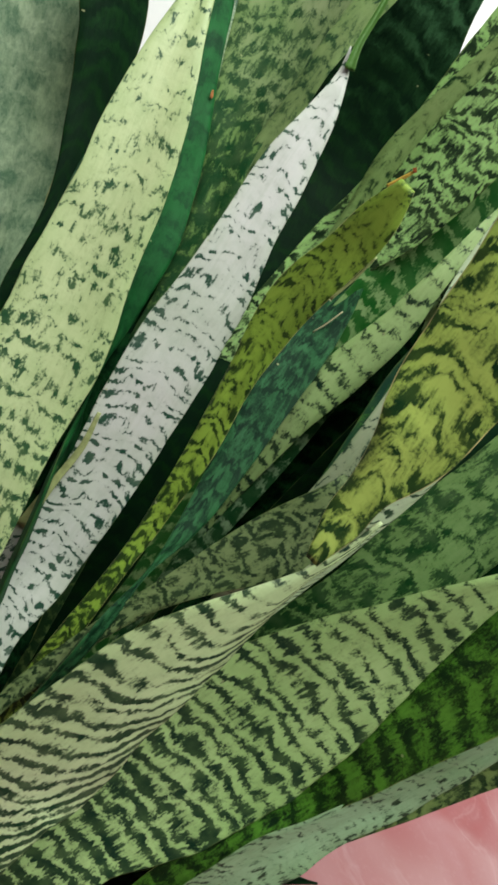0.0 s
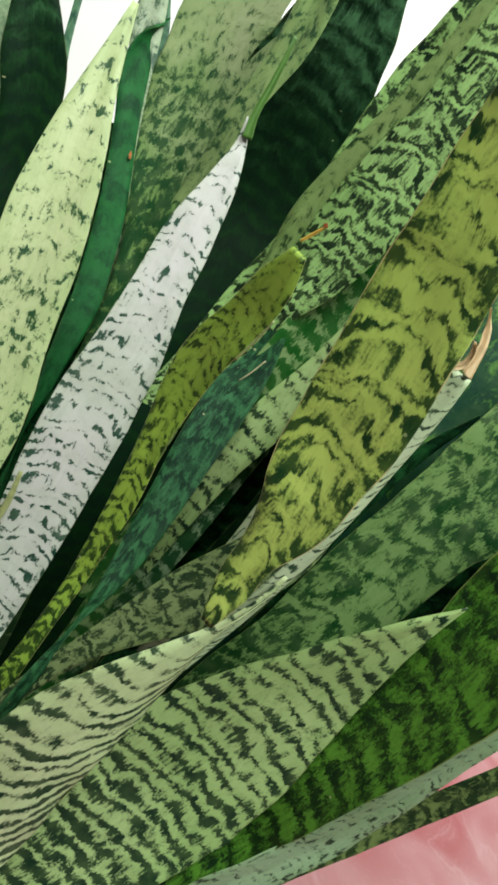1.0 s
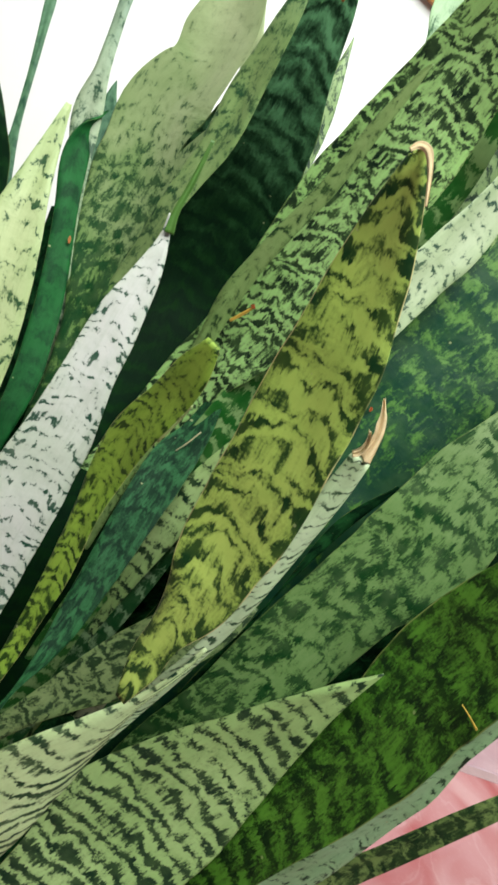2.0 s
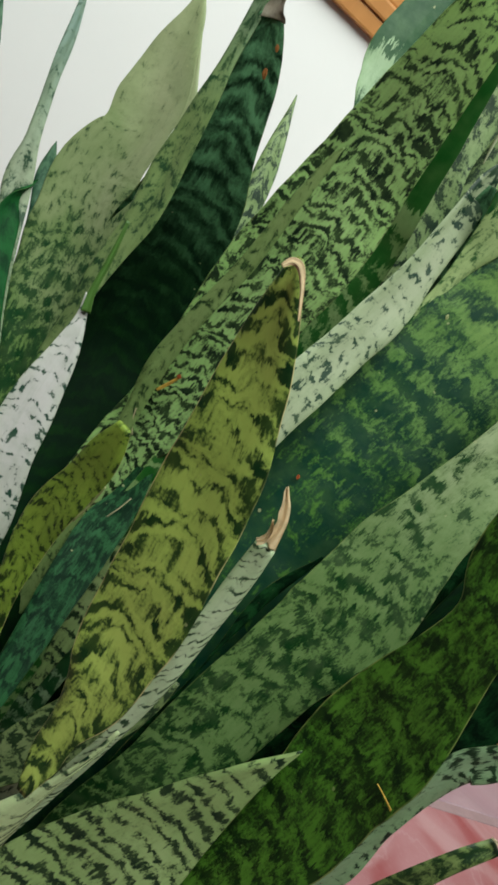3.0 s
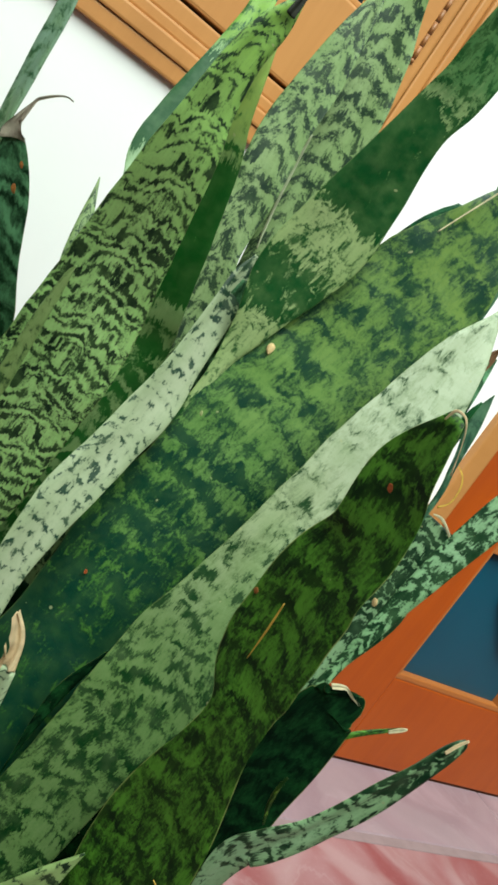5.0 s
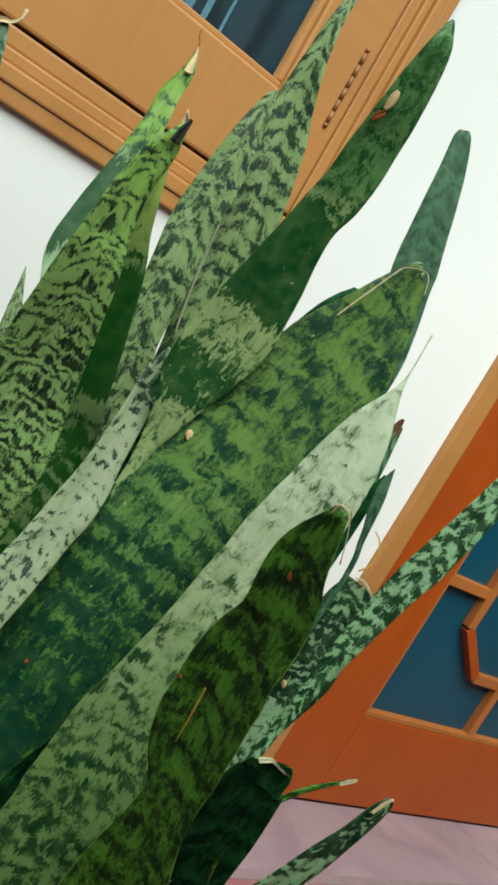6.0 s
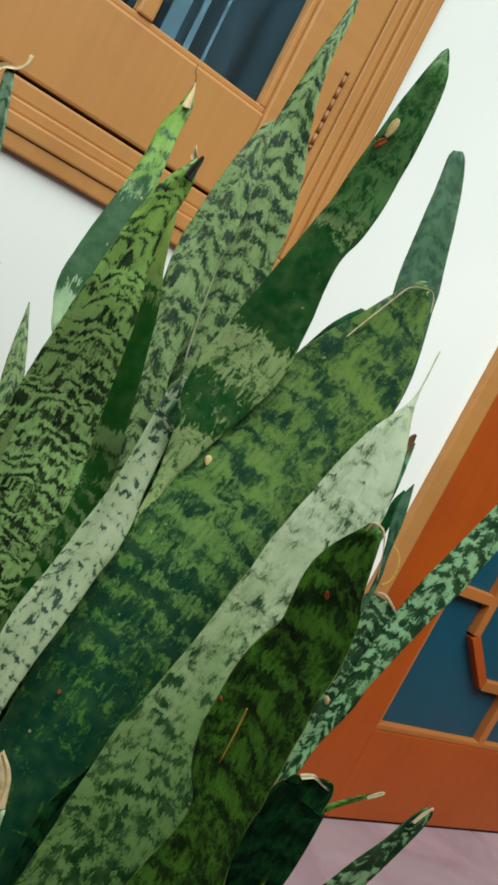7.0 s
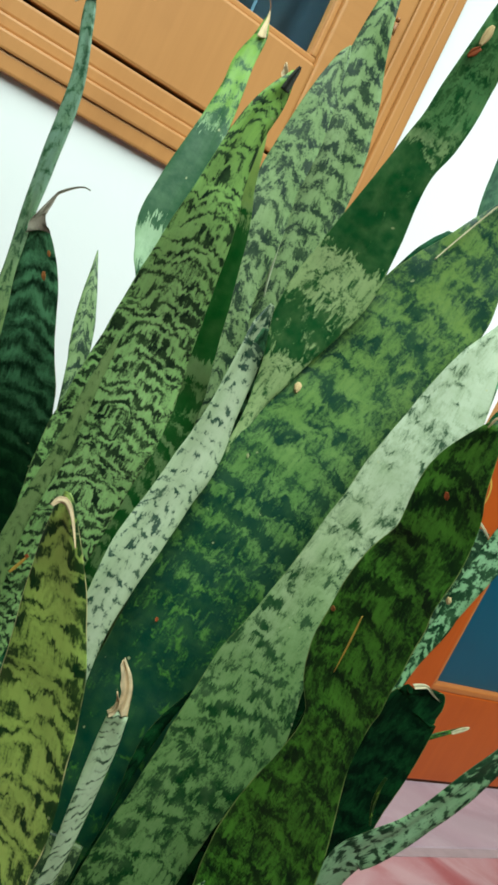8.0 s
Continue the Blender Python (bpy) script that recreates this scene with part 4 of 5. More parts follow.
l13b = leaf("grey", [(0.2700, 0.3600, 0.0840, 0.0165, 3), (0.2790, 0.3943, 0.3114, 0.0219, 3), (0.2929, 0.4114, 0.4835, 0.0266, 2), (0.3063, 0.4161, 0.5911, 0.0207, 2), (0.3120, 0.4167, 0.6300, 0.0236, 1), (0.3070, 0.4244, 0.6621, 0.0318, 1), (0.3020, 0.4331, 0.7022, 0.0258, 1), (0.3020, 0.4380, 0.7414, 0.0295, 1), (0.3009, 0.4435, 0.7790, 0.0291, 1), (0.3036, 0.4451, 0.8081, 0.0274, 1), (0.3060, 0.4476, 0.8423, 0.0192, 1), (0.3080, 0.4494, 0.8687, 0.0089, 1), (0.3094, 0.4496, 0.8784, 0.0010, 1)], seed=19)[0]
l14 = leaf("zoned", [(0.2500, 0.3600, 0.0840, 0.0145, -9), (0.2659, 0.3709, 0.3557, 0.0193, -6), (0.2645, 0.4040, 0.5544, 0.0235, -3), (0.2547, 0.4410, 0.6741, 0.0211, -1), (0.2506, 0.4541, 0.7080, 0.0298, -0), (0.2496, 0.4635, 0.7360, 0.0319, 0), (0.2613, 0.4789, 0.8140, 0.0167, 1), (0.2639, 0.4856, 0.8418, 0.0140, 1), (0.2679, 0.4874, 0.8613, 0.0093, 1), (0.2676, 0.4895, 0.8768, 0.0007, 1)], seed=20)[0]
l15 = leaf("speckle", [(0.2400, 0.3500, 0.0840, 0.0165, -27), (0.2223, 0.3901, 0.2349, 0.0219, -25), (0.2181, 0.4026, 0.3492, 0.0267, -23), (0.2216, 0.3985, 0.4206, 0.0287, -23), (0.2243, 0.3928, 0.4721, 0.0360, -23), (0.2297, 0.3831, 0.5140, 0.0460, -23), (0.2248, 0.3700, 0.5817, 0.0560, -22), (0.2232, 0.3597, 0.6267, 0.0560, -22), (0.2185, 0.3505, 0.6682, 0.0464, -25), (0.2097, 0.3311, 0.7276, 0.0314, -31), (0.2072, 0.3276, 0.7514, 0.0231, -36), (0.2075, 0.3246, 0.7750, 0.0182, -39), (0.2113, 0.3227, 0.7940, 0.0129, -40), (0.2149, 0.3215, 0.8084, 0.0032, -40)], cup=0.16, fold=0.5, seed=21)[0]
l15r = leaf("smooth", [(0.2600, 0.3500, 0.0840, 0.0166, -28), (0.2450, 0.3673, 0.2861, 0.0221, -29), (0.2501, 0.3815, 0.4374, 0.0268, -29), (0.2642, 0.3911, 0.5309, 0.0302, -29), (0.2744, 0.3963, 0.5795, 0.0329, -28), (0.2751, 0.3954, 0.6297, 0.0309, -26), (0.2668, 0.3871, 0.6604, 0.0266, -25), (0.2454, 0.3684, 0.7303, 0.0203, -23), (0.2354, 0.3607, 0.7594, 0.0126, -30), (0.2304, 0.3559, 0.7863, 0.0063, -61), (0.2285, 0.3585, 0.8150, 0.0004, -119)], seed=22)[0]
l16 = leaf("chalk", [(0.2700, 0.3500, 0.0840, 0.0087, -33), (0.2386, 0.2885, 0.2816, 0.0100, -29), (0.2292, 0.2768, 0.4284, 0.0120, -25), (0.2358, 0.3078, 0.5161, 0.0175, -24), (0.2463, 0.3222, 0.5569, 0.0255, -25), (0.2618, 0.3367, 0.5870, 0.0255, -25), (0.2760, 0.3490, 0.6194, 0.0250, -24), (0.2824, 0.3576, 0.6443, 0.0190, -25), (0.2885, 0.3672, 0.6776, 0.0155, -26), (0.2909, 0.3732, 0.6959, 0.0114, -26), (0.2940, 0.3766, 0.7099, 0.0030, -26)], seed=23)[0]
l18 = leaf("dark", [(0.2200, 0.3400, 0.0840, 0.0275, -25), (0.2214, 0.3649, 0.2389, 0.0365, -23), (0.2198, 0.3918, 0.3540, 0.0444, -20), (0.2171, 0.4139, 0.4245, 0.0435, -18), (0.2152, 0.4273, 0.4624, 0.0678, -17), (0.2069, 0.4433, 0.5068, 0.0722, -17), (0.1991, 0.4422, 0.5551, 0.0711, -17), (0.1911, 0.4353, 0.5997, 0.0550, -18), (0.1834, 0.4293, 0.6360, 0.0360, -17), (0.1765, 0.4247, 0.6629, 0.0269, -16), (0.1693, 0.4219, 0.6812, 0.0193, -15), (0.1651, 0.4203, 0.6915, 0.0119, -14)], cup=0.2, seed=24)[0]
l19 = leaf("two_tone", [(0.2000, 0.3300, 0.0840, 0.0099, 35), (0.1796, 0.3836, 0.2880, 0.0131, 34), (0.1686, 0.4076, 0.4441, 0.0159, 32), (0.1647, 0.4113, 0.5419, 0.0165, 30), (0.1666, 0.4113, 0.5784, 0.0225, 28), (0.1645, 0.4156, 0.6096, 0.0215, 27), (0.1615, 0.4175, 0.6419, 0.0150, 27), (0.1603, 0.4221, 0.6673, 0.0094, 27), (0.1595, 0.4298, 0.7106, 0.0126, 26), (0.1603, 0.4410, 0.7682, 0.0103, 25), (0.1561, 0.4611, 0.8109, 0.0081, 24), (0.1551, 0.4659, 0.8199, 0.0022, 23)], seed=25)[0]
l20 = leaf("grey", [(0.2500, 0.3700, 0.0840, 0.0130, 15), (0.2923, 0.4870, 0.3042, 0.0172, 10), (0.3054, 0.5671, 0.4748, 0.0209, 4), (0.3011, 0.6116, 0.5840, 0.0163, -1), (0.2981, 0.6233, 0.6151, 0.0184, -3), (0.2953, 0.6335, 0.6415, 0.0162, -4), (0.2899, 0.6525, 0.6907, 0.0008, -4)], seed=26)[0]
l21 = leaf("yellow", [(0.1784, 0.1932, 0.4144, 0.0051, 24), (0.1779, 0.1955, 0.4311, 0.0141, 23), (0.1772, 0.1962, 0.4461, 0.0165, 23), (0.1764, 0.1953, 0.4667, 0.0283, 22), (0.1741, 0.1976, 0.4857, 0.0347, 22), (0.1718, 0.1976, 0.5056, 0.0368, 21), (0.1652, 0.1998, 0.5419, 0.0357, 21), (0.1617, 0.1996, 0.5590, 0.0330, 21), (0.1564, 0.2015, 0.5775, 0.0279, 21), (0.1513, 0.2023, 0.5945, 0.0215, 21), (0.1439, 0.2027, 0.6165, 0.0083, 23), (0.1424, 0.2037, 0.6194, 0.0048, 24)], cup=0.12, seed=27)[0]
l22 = leaf("underside", [(0.2080, 0.2230, 0.0840, 0.0067, -50), (0.1669, 0.2201, 0.1936, 0.0060, -44), (0.1896, 0.2241, 0.2672, 0.0050, -8), (0.2014, 0.2257, 0.3122, 0.0050, -8), (0.2087, 0.2281, 0.3495, 0.0060, -8), (0.2141, 0.2291, 0.3777, 0.0070, -8), (0.2175, 0.2286, 0.3996, 0.0075, -8), (0.2202, 0.2283, 0.4182, 0.0067, -6), (0.2225, 0.2281, 0.4484, 0.0074, -7), (0.2200, 0.2283, 0.5033, 0.0101, -6), (0.2178, 0.2277, 0.5270, 0.0085, -4)], seed=28)[0]
# l23 is coloured near black for the shadow beside l22
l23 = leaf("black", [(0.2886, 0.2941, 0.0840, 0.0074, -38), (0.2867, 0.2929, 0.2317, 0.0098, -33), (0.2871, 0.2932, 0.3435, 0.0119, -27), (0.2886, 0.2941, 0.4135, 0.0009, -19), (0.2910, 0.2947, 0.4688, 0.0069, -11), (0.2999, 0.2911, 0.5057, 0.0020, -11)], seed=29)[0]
l24 = leaf("rib", [(0.2306, 0.3431, 0.0840, 0.0059, 19), (0.2348, 0.3807, 0.2689, 0.0079, 16), (0.2259, 0.3897, 0.4068, 0.0096, 13), (0.2124, 0.3825, 0.4918, 0.0097, 10), (0.2057, 0.3773, 0.5241, 0.0121, 6), (0.2033, 0.3684, 0.5558, 0.0098, 4), (0.2026, 0.3563, 0.5931, 0.0088, 4), (0.1993, 0.3474, 0.6285, 0.0072, 3), (0.1977, 0.3403, 0.6540, 0.0039, 3), (0.1978, 0.3378, 0.6613, 0.0010, 1)], seed=30)[0]
l25 = leaf("straw", [(0.2131, 0.3319, 0.0840, 0.0202, -20), (0.1873, 0.3351, 0.2427, 0.0269, -6), (0.1717, 0.3592, 0.3556, 0.0327, 7), (0.1644, 0.3885, 0.4214, 0.0216, 16), (0.1609, 0.4105, 0.4594, 0.0242, 20), (0.1575, 0.4338, 0.4926, 0.0438, 21), (0.1571, 0.4534, 0.5348, 0.0677, 22), (0.1536, 0.4741, 0.5747, 0.0631, 22), (0.1576, 0.4772, 0.6038, 0.0469, 22), (0.1572, 0.4848, 0.6276, 0.0484, 22), (0.1554, 0.4936, 0.6517, 0.0349, 22), (0.1543, 0.4997, 0.6724, 0.0184, 21), (0.1525, 0.5084, 0.6893, 0.0027, 20)], cup=0.18, fold=0.4, seed=31)[0]
l27 = leaf("ash", [(0.2184, 0.3360, 0.0840, 0.0066, -51), (0.1934, 0.3689, 0.2782, 0.0088, -36), (0.1637, 0.4109, 0.4153, 0.0107, -22), (0.1382, 0.4485, 0.4945, 0.0054, -12), (0.1199, 0.4758, 0.5425, 0.0167, -6), (0.1150, 0.4882, 0.5708, 0.0088, -5), (0.1100, 0.5008, 0.5999, 0.0071, -5), (0.1071, 0.5111, 0.6256, 0.0067, -5), (0.1023, 0.5234, 0.6539, 0.0021, -5)], seed=32)[0]
l51 = leaf("straw", [(0.2388, 0.3463, 0.0840, 0.0127, -147), (0.2373, 0.4012, 0.3571, 0.0168, -51), (0.2116, 0.4691, 0.5452, 0.0205, -1), (0.1792, 0.5290, 0.6506, 0.0090, 12), (0.1642, 0.5543, 0.6871, 0.0063, 14), (0.1357, 0.5897, 0.7406, 0.0024, 15)], seed=33)[0]
l28 = leaf("slate", [(0.2000, 0.3600, 0.0840, 0.0094, 4), (0.1987, 0.4544, 0.2763, 0.0124, 2), (0.1823, 0.5253, 0.4193, 0.0151, -1), (0.1618, 0.5693, 0.5071, 0.0130, -3), (0.1524, 0.5854, 0.5390, 0.0139, -5), (0.1487, 0.5930, 0.5558, 0.0056, -5), (0.1478, 0.5957, 0.5623, 0.0007, -5)], seed=34)[0]
l50 = leaf("slate", [(0.2000, 0.3500, 0.0840, 0.0179, 8), (0.1574, 0.4524, 0.2690, 0.0238, 5), (0.1257, 0.5261, 0.4112, 0.0289, 2), (0.1061, 0.5696, 0.5016, 0.0060, -2), (0.0889, 0.6058, 0.5790, 0.0071, -5), (0.0832, 0.6157, 0.5982, 0.0054, -6), (0.0748, 0.6292, 0.6231, 0.0007, -6)], seed=35)[0]
l29 = leaf("white", [(0.1904, 0.2974, 0.0840, 0.0275, 29), (0.1687, 0.2971, 0.1544, 0.0365, 18), (0.1601, 0.3014, 0.2076, 0.0444, 6), (0.1599, 0.3070, 0.2408, 0.0331, -7), (0.1624, 0.3147, 0.2768, 0.0382, -17), (0.1625, 0.3191, 0.3330, 0.0342, -21), (0.1577, 0.3218, 0.3728, 0.0371, -22), (0.1547, 0.3247, 0.4066, 0.0366, -21), (0.1535, 0.3277, 0.4354, 0.0325, -21), (0.1506, 0.3320, 0.4649, 0.0255, -21), (0.1487, 0.3369, 0.4946, 0.0216, -21), (0.1489, 0.3410, 0.5175, 0.0137, -21), (0.1476, 0.3447, 0.5342, 0.0055, -21), (0.1441, 0.3480, 0.5451, 0.0007, -21)], cup=0.22, seed=36)[0]
l30 = leaf("pale", [(0.1888, 0.2913, 0.0840, 0.0134, -21), (0.1467, 0.2826, 0.1816, 0.0177, -18), (0.1248, 0.2914, 0.2534, 0.0340, -15), (0.1176, 0.3070, 0.2971, 0.0420, -12), (0.1142, 0.3254, 0.3350, 0.0470, -10), (0.1143, 0.3423, 0.3741, 0.0500, -9), (0.1106, 0.3577, 0.4111, 0.0435, -9), (0.1089, 0.3673, 0.4378, 0.0403, -9), (0.1048, 0.3812, 0.4683, 0.0356, -9), (0.1011, 0.3965, 0.4984, 0.0246, -10), (0.0998, 0.4086, 0.5212, 0.0138, -10), (0.0979, 0.4206, 0.5505, 0.0029, -7)], cup=0.22, fold=0.6, seed=37)[0]
l31 = leaf("jade", [(0.1966, 0.3117, 0.0840, 0.0174, -105), (0.1619, 0.2992, 0.2161, 0.0231, -104), (0.1463, 0.3150, 0.3076, 0.0281, -97), (0.1434, 0.3415, 0.3591, 0.0018, -77), (0.1439, 0.3655, 0.3924, 0.0097, -48), (0.1460, 0.3882, 0.4241, 0.0148, -30), (0.1436, 0.4052, 0.4469, 0.0147, -26), (0.1388, 0.4235, 0.4716, 0.0139, -27), (0.1303, 0.4448, 0.4998, 0.0125, -25), (0.1227, 0.4626, 0.5244, 0.0150, -32), (0.1214, 0.4715, 0.5404, 0.0108, -85), (0.1273, 0.4759, 0.5536, 0.0003, -195)], seed=38)[0]
l32 = leaf("mist", [(0.2113, 0.3303, 0.0840, 0.0275, -7), (0.1404, 0.3895, 0.1757, 0.0365, -7), (0.1037, 0.4335, 0.2510, 0.0444, -6), (0.0921, 0.4605, 0.3020, 0.0548, -5), (0.0869, 0.4836, 0.3476, 0.0689, -5), (0.0741, 0.5084, 0.4003, 0.0780, -5), (0.0618, 0.5211, 0.4424, 0.0670, -5), (0.0504, 0.5332, 0.4847, 0.0590, -5), (0.0384, 0.5526, 0.5252, 0.0306, -5)], seed=39)[0]
l33 = leaf("dark", [(0.2123, 0.3312, 0.0840, 0.0190, -31), (0.1565, 0.3871, 0.2192, 0.0252, -34), (0.1229, 0.4266, 0.3250, 0.0307, -36), (0.1077, 0.4494, 0.3933, 0.0077, -31), (0.1000, 0.4630, 0.4366, 0.0175, -18), (0.0902, 0.4733, 0.4788, 0.0326, -8), (0.0778, 0.4830, 0.5043, 0.0321, -6), (0.0621, 0.5019, 0.5354, 0.0139, -7)], seed=40)[0]
l34 = leaf("olive", [(0.1878, 0.2856, 0.0840, 0.0066, -5), (0.1812, 0.2756, 0.1842, 0.0088, 0), (0.1806, 0.2781, 0.2587, 0.0107, 6), (0.1832, 0.2863, 0.3043, 0.0087, 12), (0.1859, 0.2940, 0.3343, 0.0092, 15), (0.1844, 0.3012, 0.3783, 0.0136, 16), (0.1785, 0.3065, 0.4203, 0.0152, 16), (0.1738, 0.3058, 0.4543, 0.0216, 13), (0.1735, 0.2973, 0.4839, 0.0195, 12), (0.1718, 0.2912, 0.5042, 0.0172, 11), (0.1690, 0.2866, 0.5204, 0.0071, 11)], seed=41)[0]
l35 = leaf("fibrous", [(0.1936, 0.2827, 0.0840, 0.0066, -78), (0.1773, 0.2588, 0.1990, 0.0088, -72), (0.1809, 0.2641, 0.2757, 0.0107, -56), (0.1936, 0.2827, 0.3170, 0.0017, -32), (0.2048, 0.2992, 0.3404, 0.0105, -11), (0.2137, 0.3191, 0.3652, 0.0171, -1), (0.2320, 0.3655, 0.4210, 0.0257, 1), (0.2406, 0.3800, 0.4478, 0.0172, 2), (0.2431, 0.3918, 0.4788, 0.0046, 2)], seed=42)[0]
l36 = leaf("banded", [(0.2610, 0.3500, 0.0840, 0.0066, 6), (0.2635, 0.3629, 0.1858, 0.0088, 2), (0.2628, 0.3680, 0.2631, 0.0107, -2), (0.2607, 0.3682, 0.3114, 0.0057, -4), (0.2555, 0.3662, 0.3881, 0.0188, -2), (0.2573, 0.3631, 0.4256, 0.0228, -2), (0.2608, 0.3597, 0.4632, 0.0183, -1), (0.2604, 0.3598, 0.4936, 0.0112, -1), (0.2649, 0.3646, 0.5189, 0.0089, -1), (0.2727, 0.3711, 0.5462, 0.0079, -1)], seed=43)[0]
l40 = leaf("cream", [(0.1999, 0.2330, 0.0840, 0.0275, 42), (0.1696, 0.2143, 0.1562, 0.0365, 19), (0.1593, 0.2070, 0.2116, 0.0444, -5), (0.1613, 0.2070, 0.2467, 0.0476, -23), (0.1645, 0.2081, 0.2650, 0.0596, -33), (0.1694, 0.2101, 0.3047, 0.0529, -35), (0.1757, 0.2114, 0.3318, 0.0478, -36), (0.1845, 0.2136, 0.3530, 0.0394, -36), (0.1955, 0.2167, 0.3723, 0.0214, -35), (0.2057, 0.2204, 0.3898, 0.0072, -36), (0.2149, 0.2235, 0.4078, 0.0032, -36), (0.2203, 0.2260, 0.4238, 0.0014, -37)], cup=0.05, seed=44)[0]
l42 = leaf("banded", [(0.2377, 0.2397, 0.0840, 0.0275, -22), (0.2349, 0.2375, 0.1154, 0.0388, -19), (0.2377, 0.2397, 0.1400, 0.0562, -15), (0.2463, 0.2462, 0.1726, 0.0501, -12), (0.2565, 0.2487, 0.1993, 0.0672, -10), (0.2650, 0.2504, 0.2265, 0.0799, -9), (0.2757, 0.2505, 0.2758, 0.0850, -8), (0.2842, 0.2459, 0.3257, 0.0700, -7), (0.2901, 0.2386, 0.3684, 0.0440, -7), (0.2945, 0.2257, 0.4207, 0.0153, -6), (0.2990, 0.2172, 0.4496, 0.0007, -7)], cup=0.16, fold=0.3, seed=45)[0]
l47 = leaf("dark", [(0.3046, 0.2456, 0.0944, 0.0330, -15), (0.3220, 0.2468, 0.1460, 0.0265, -12), (0.3481, 0.2383, 0.1866, 0.0176, -10), (0.3779, 0.2237, 0.2123, 0.0021, -9)], seed=46)[0]
l41 = leaf("tan", [(0.1874, 0.2677, 0.0840, 0.0066, 5), (0.1664, 0.2612, 0.1528, 0.0088, 3), (0.1629, 0.2618, 0.2031, 0.0107, 1), (0.1689, 0.2659, 0.2335, 0.0073, 1), (0.1743, 0.2690, 0.2492, 0.0092, 2), (0.1896, 0.2734, 0.2922, 0.0091, 3), (0.2039, 0.2724, 0.3276, 0.0143, 3), (0.2232, 0.2687, 0.3667, 0.0291, 2), (0.2385, 0.2665, 0.3994, 0.0299, 1), (0.2443, 0.2684, 0.4131, 0.0305, -0), (0.2471, 0.2726, 0.4275, 0.0309, -2)], seed=47)[0]
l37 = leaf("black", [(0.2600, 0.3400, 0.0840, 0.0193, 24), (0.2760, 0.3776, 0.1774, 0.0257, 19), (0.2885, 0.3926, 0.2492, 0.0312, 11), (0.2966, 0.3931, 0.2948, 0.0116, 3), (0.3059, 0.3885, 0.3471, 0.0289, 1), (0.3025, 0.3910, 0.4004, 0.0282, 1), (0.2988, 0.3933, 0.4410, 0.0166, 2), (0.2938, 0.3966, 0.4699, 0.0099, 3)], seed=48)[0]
# l38, l39 fill gaps; their black paint stands in for shade
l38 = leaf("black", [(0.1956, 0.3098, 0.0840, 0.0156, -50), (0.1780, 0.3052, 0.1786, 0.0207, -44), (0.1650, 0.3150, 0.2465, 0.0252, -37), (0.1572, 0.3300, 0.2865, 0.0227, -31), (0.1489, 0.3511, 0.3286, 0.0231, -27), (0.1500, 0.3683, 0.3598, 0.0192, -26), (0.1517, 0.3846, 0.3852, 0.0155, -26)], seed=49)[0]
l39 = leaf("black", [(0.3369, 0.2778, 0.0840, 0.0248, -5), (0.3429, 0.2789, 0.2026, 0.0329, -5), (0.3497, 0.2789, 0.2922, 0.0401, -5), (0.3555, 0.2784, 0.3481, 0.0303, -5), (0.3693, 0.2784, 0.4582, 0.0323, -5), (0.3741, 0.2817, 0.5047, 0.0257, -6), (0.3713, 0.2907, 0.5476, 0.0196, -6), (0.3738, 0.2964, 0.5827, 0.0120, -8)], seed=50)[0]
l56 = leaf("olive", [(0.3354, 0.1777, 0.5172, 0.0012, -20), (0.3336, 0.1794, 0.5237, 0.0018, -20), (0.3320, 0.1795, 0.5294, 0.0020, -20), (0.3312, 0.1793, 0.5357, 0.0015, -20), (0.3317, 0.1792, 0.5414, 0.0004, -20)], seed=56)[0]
# l55 added over bare floor, black in place of the clump's shade
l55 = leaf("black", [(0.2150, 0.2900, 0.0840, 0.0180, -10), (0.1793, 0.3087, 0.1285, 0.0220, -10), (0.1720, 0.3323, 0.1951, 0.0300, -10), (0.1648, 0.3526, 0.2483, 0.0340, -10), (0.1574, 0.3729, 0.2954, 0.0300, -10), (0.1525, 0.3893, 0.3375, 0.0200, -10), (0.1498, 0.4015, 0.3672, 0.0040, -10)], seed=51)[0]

# worn tips, scars and scraps on the leaves
scrap("dry_tip", l22, DRY, [(0.2165, 0.2262, 0.5277, 0.0087, -7), (0.2166, 0.2258, 0.5322, 0.0055, -5), (0.2153, 0.2259, 0.5388, 0.0041, -2), (0.2130, 0.2267, 0.5436, 0.0036, 1), (0.2112, 0.2275, 0.5468, 0.0019, 2), (0.2088, 0.2285, 0.5505, 0.0010, 2)], "crumpled tan dry tip", cup=1.3, fold=0.9, thick=0.0012, wave=0.006)
scrap("dry_curl", l22, DRY, [(0.2110, 0.2251, 0.5278, 0.0022, -12), (0.2124, 0.2241, 0.5302, 0.0020, -9), (0.2121, 0.2239, 0.5347, 0.0015, -3), (0.2102, 0.2245, 0.5389, 0.0011, -0)], "pale curled scrap of the dry tip", cup=0.8, fold=0.8, thick=0.001, wave=0.004)
scrap("dry_edge", l21, DRY, [(0.1364, 0.1977, 0.6174, 0.0012, -5), (0.1381, 0.1975, 0.6200, 0.0022, -5), (0.1404, 0.1961, 0.6201, 0.0024, -5), (0.1427, 0.1936, 0.6169, 0.0016, -5), (0.1446, 0.1908, 0.6124, 0.0011, -5), (0.1461, 0.1886, 0.6085, 0.0007, -5)], "tan dry edge at the tip", cup=0.1, thick=0.002)
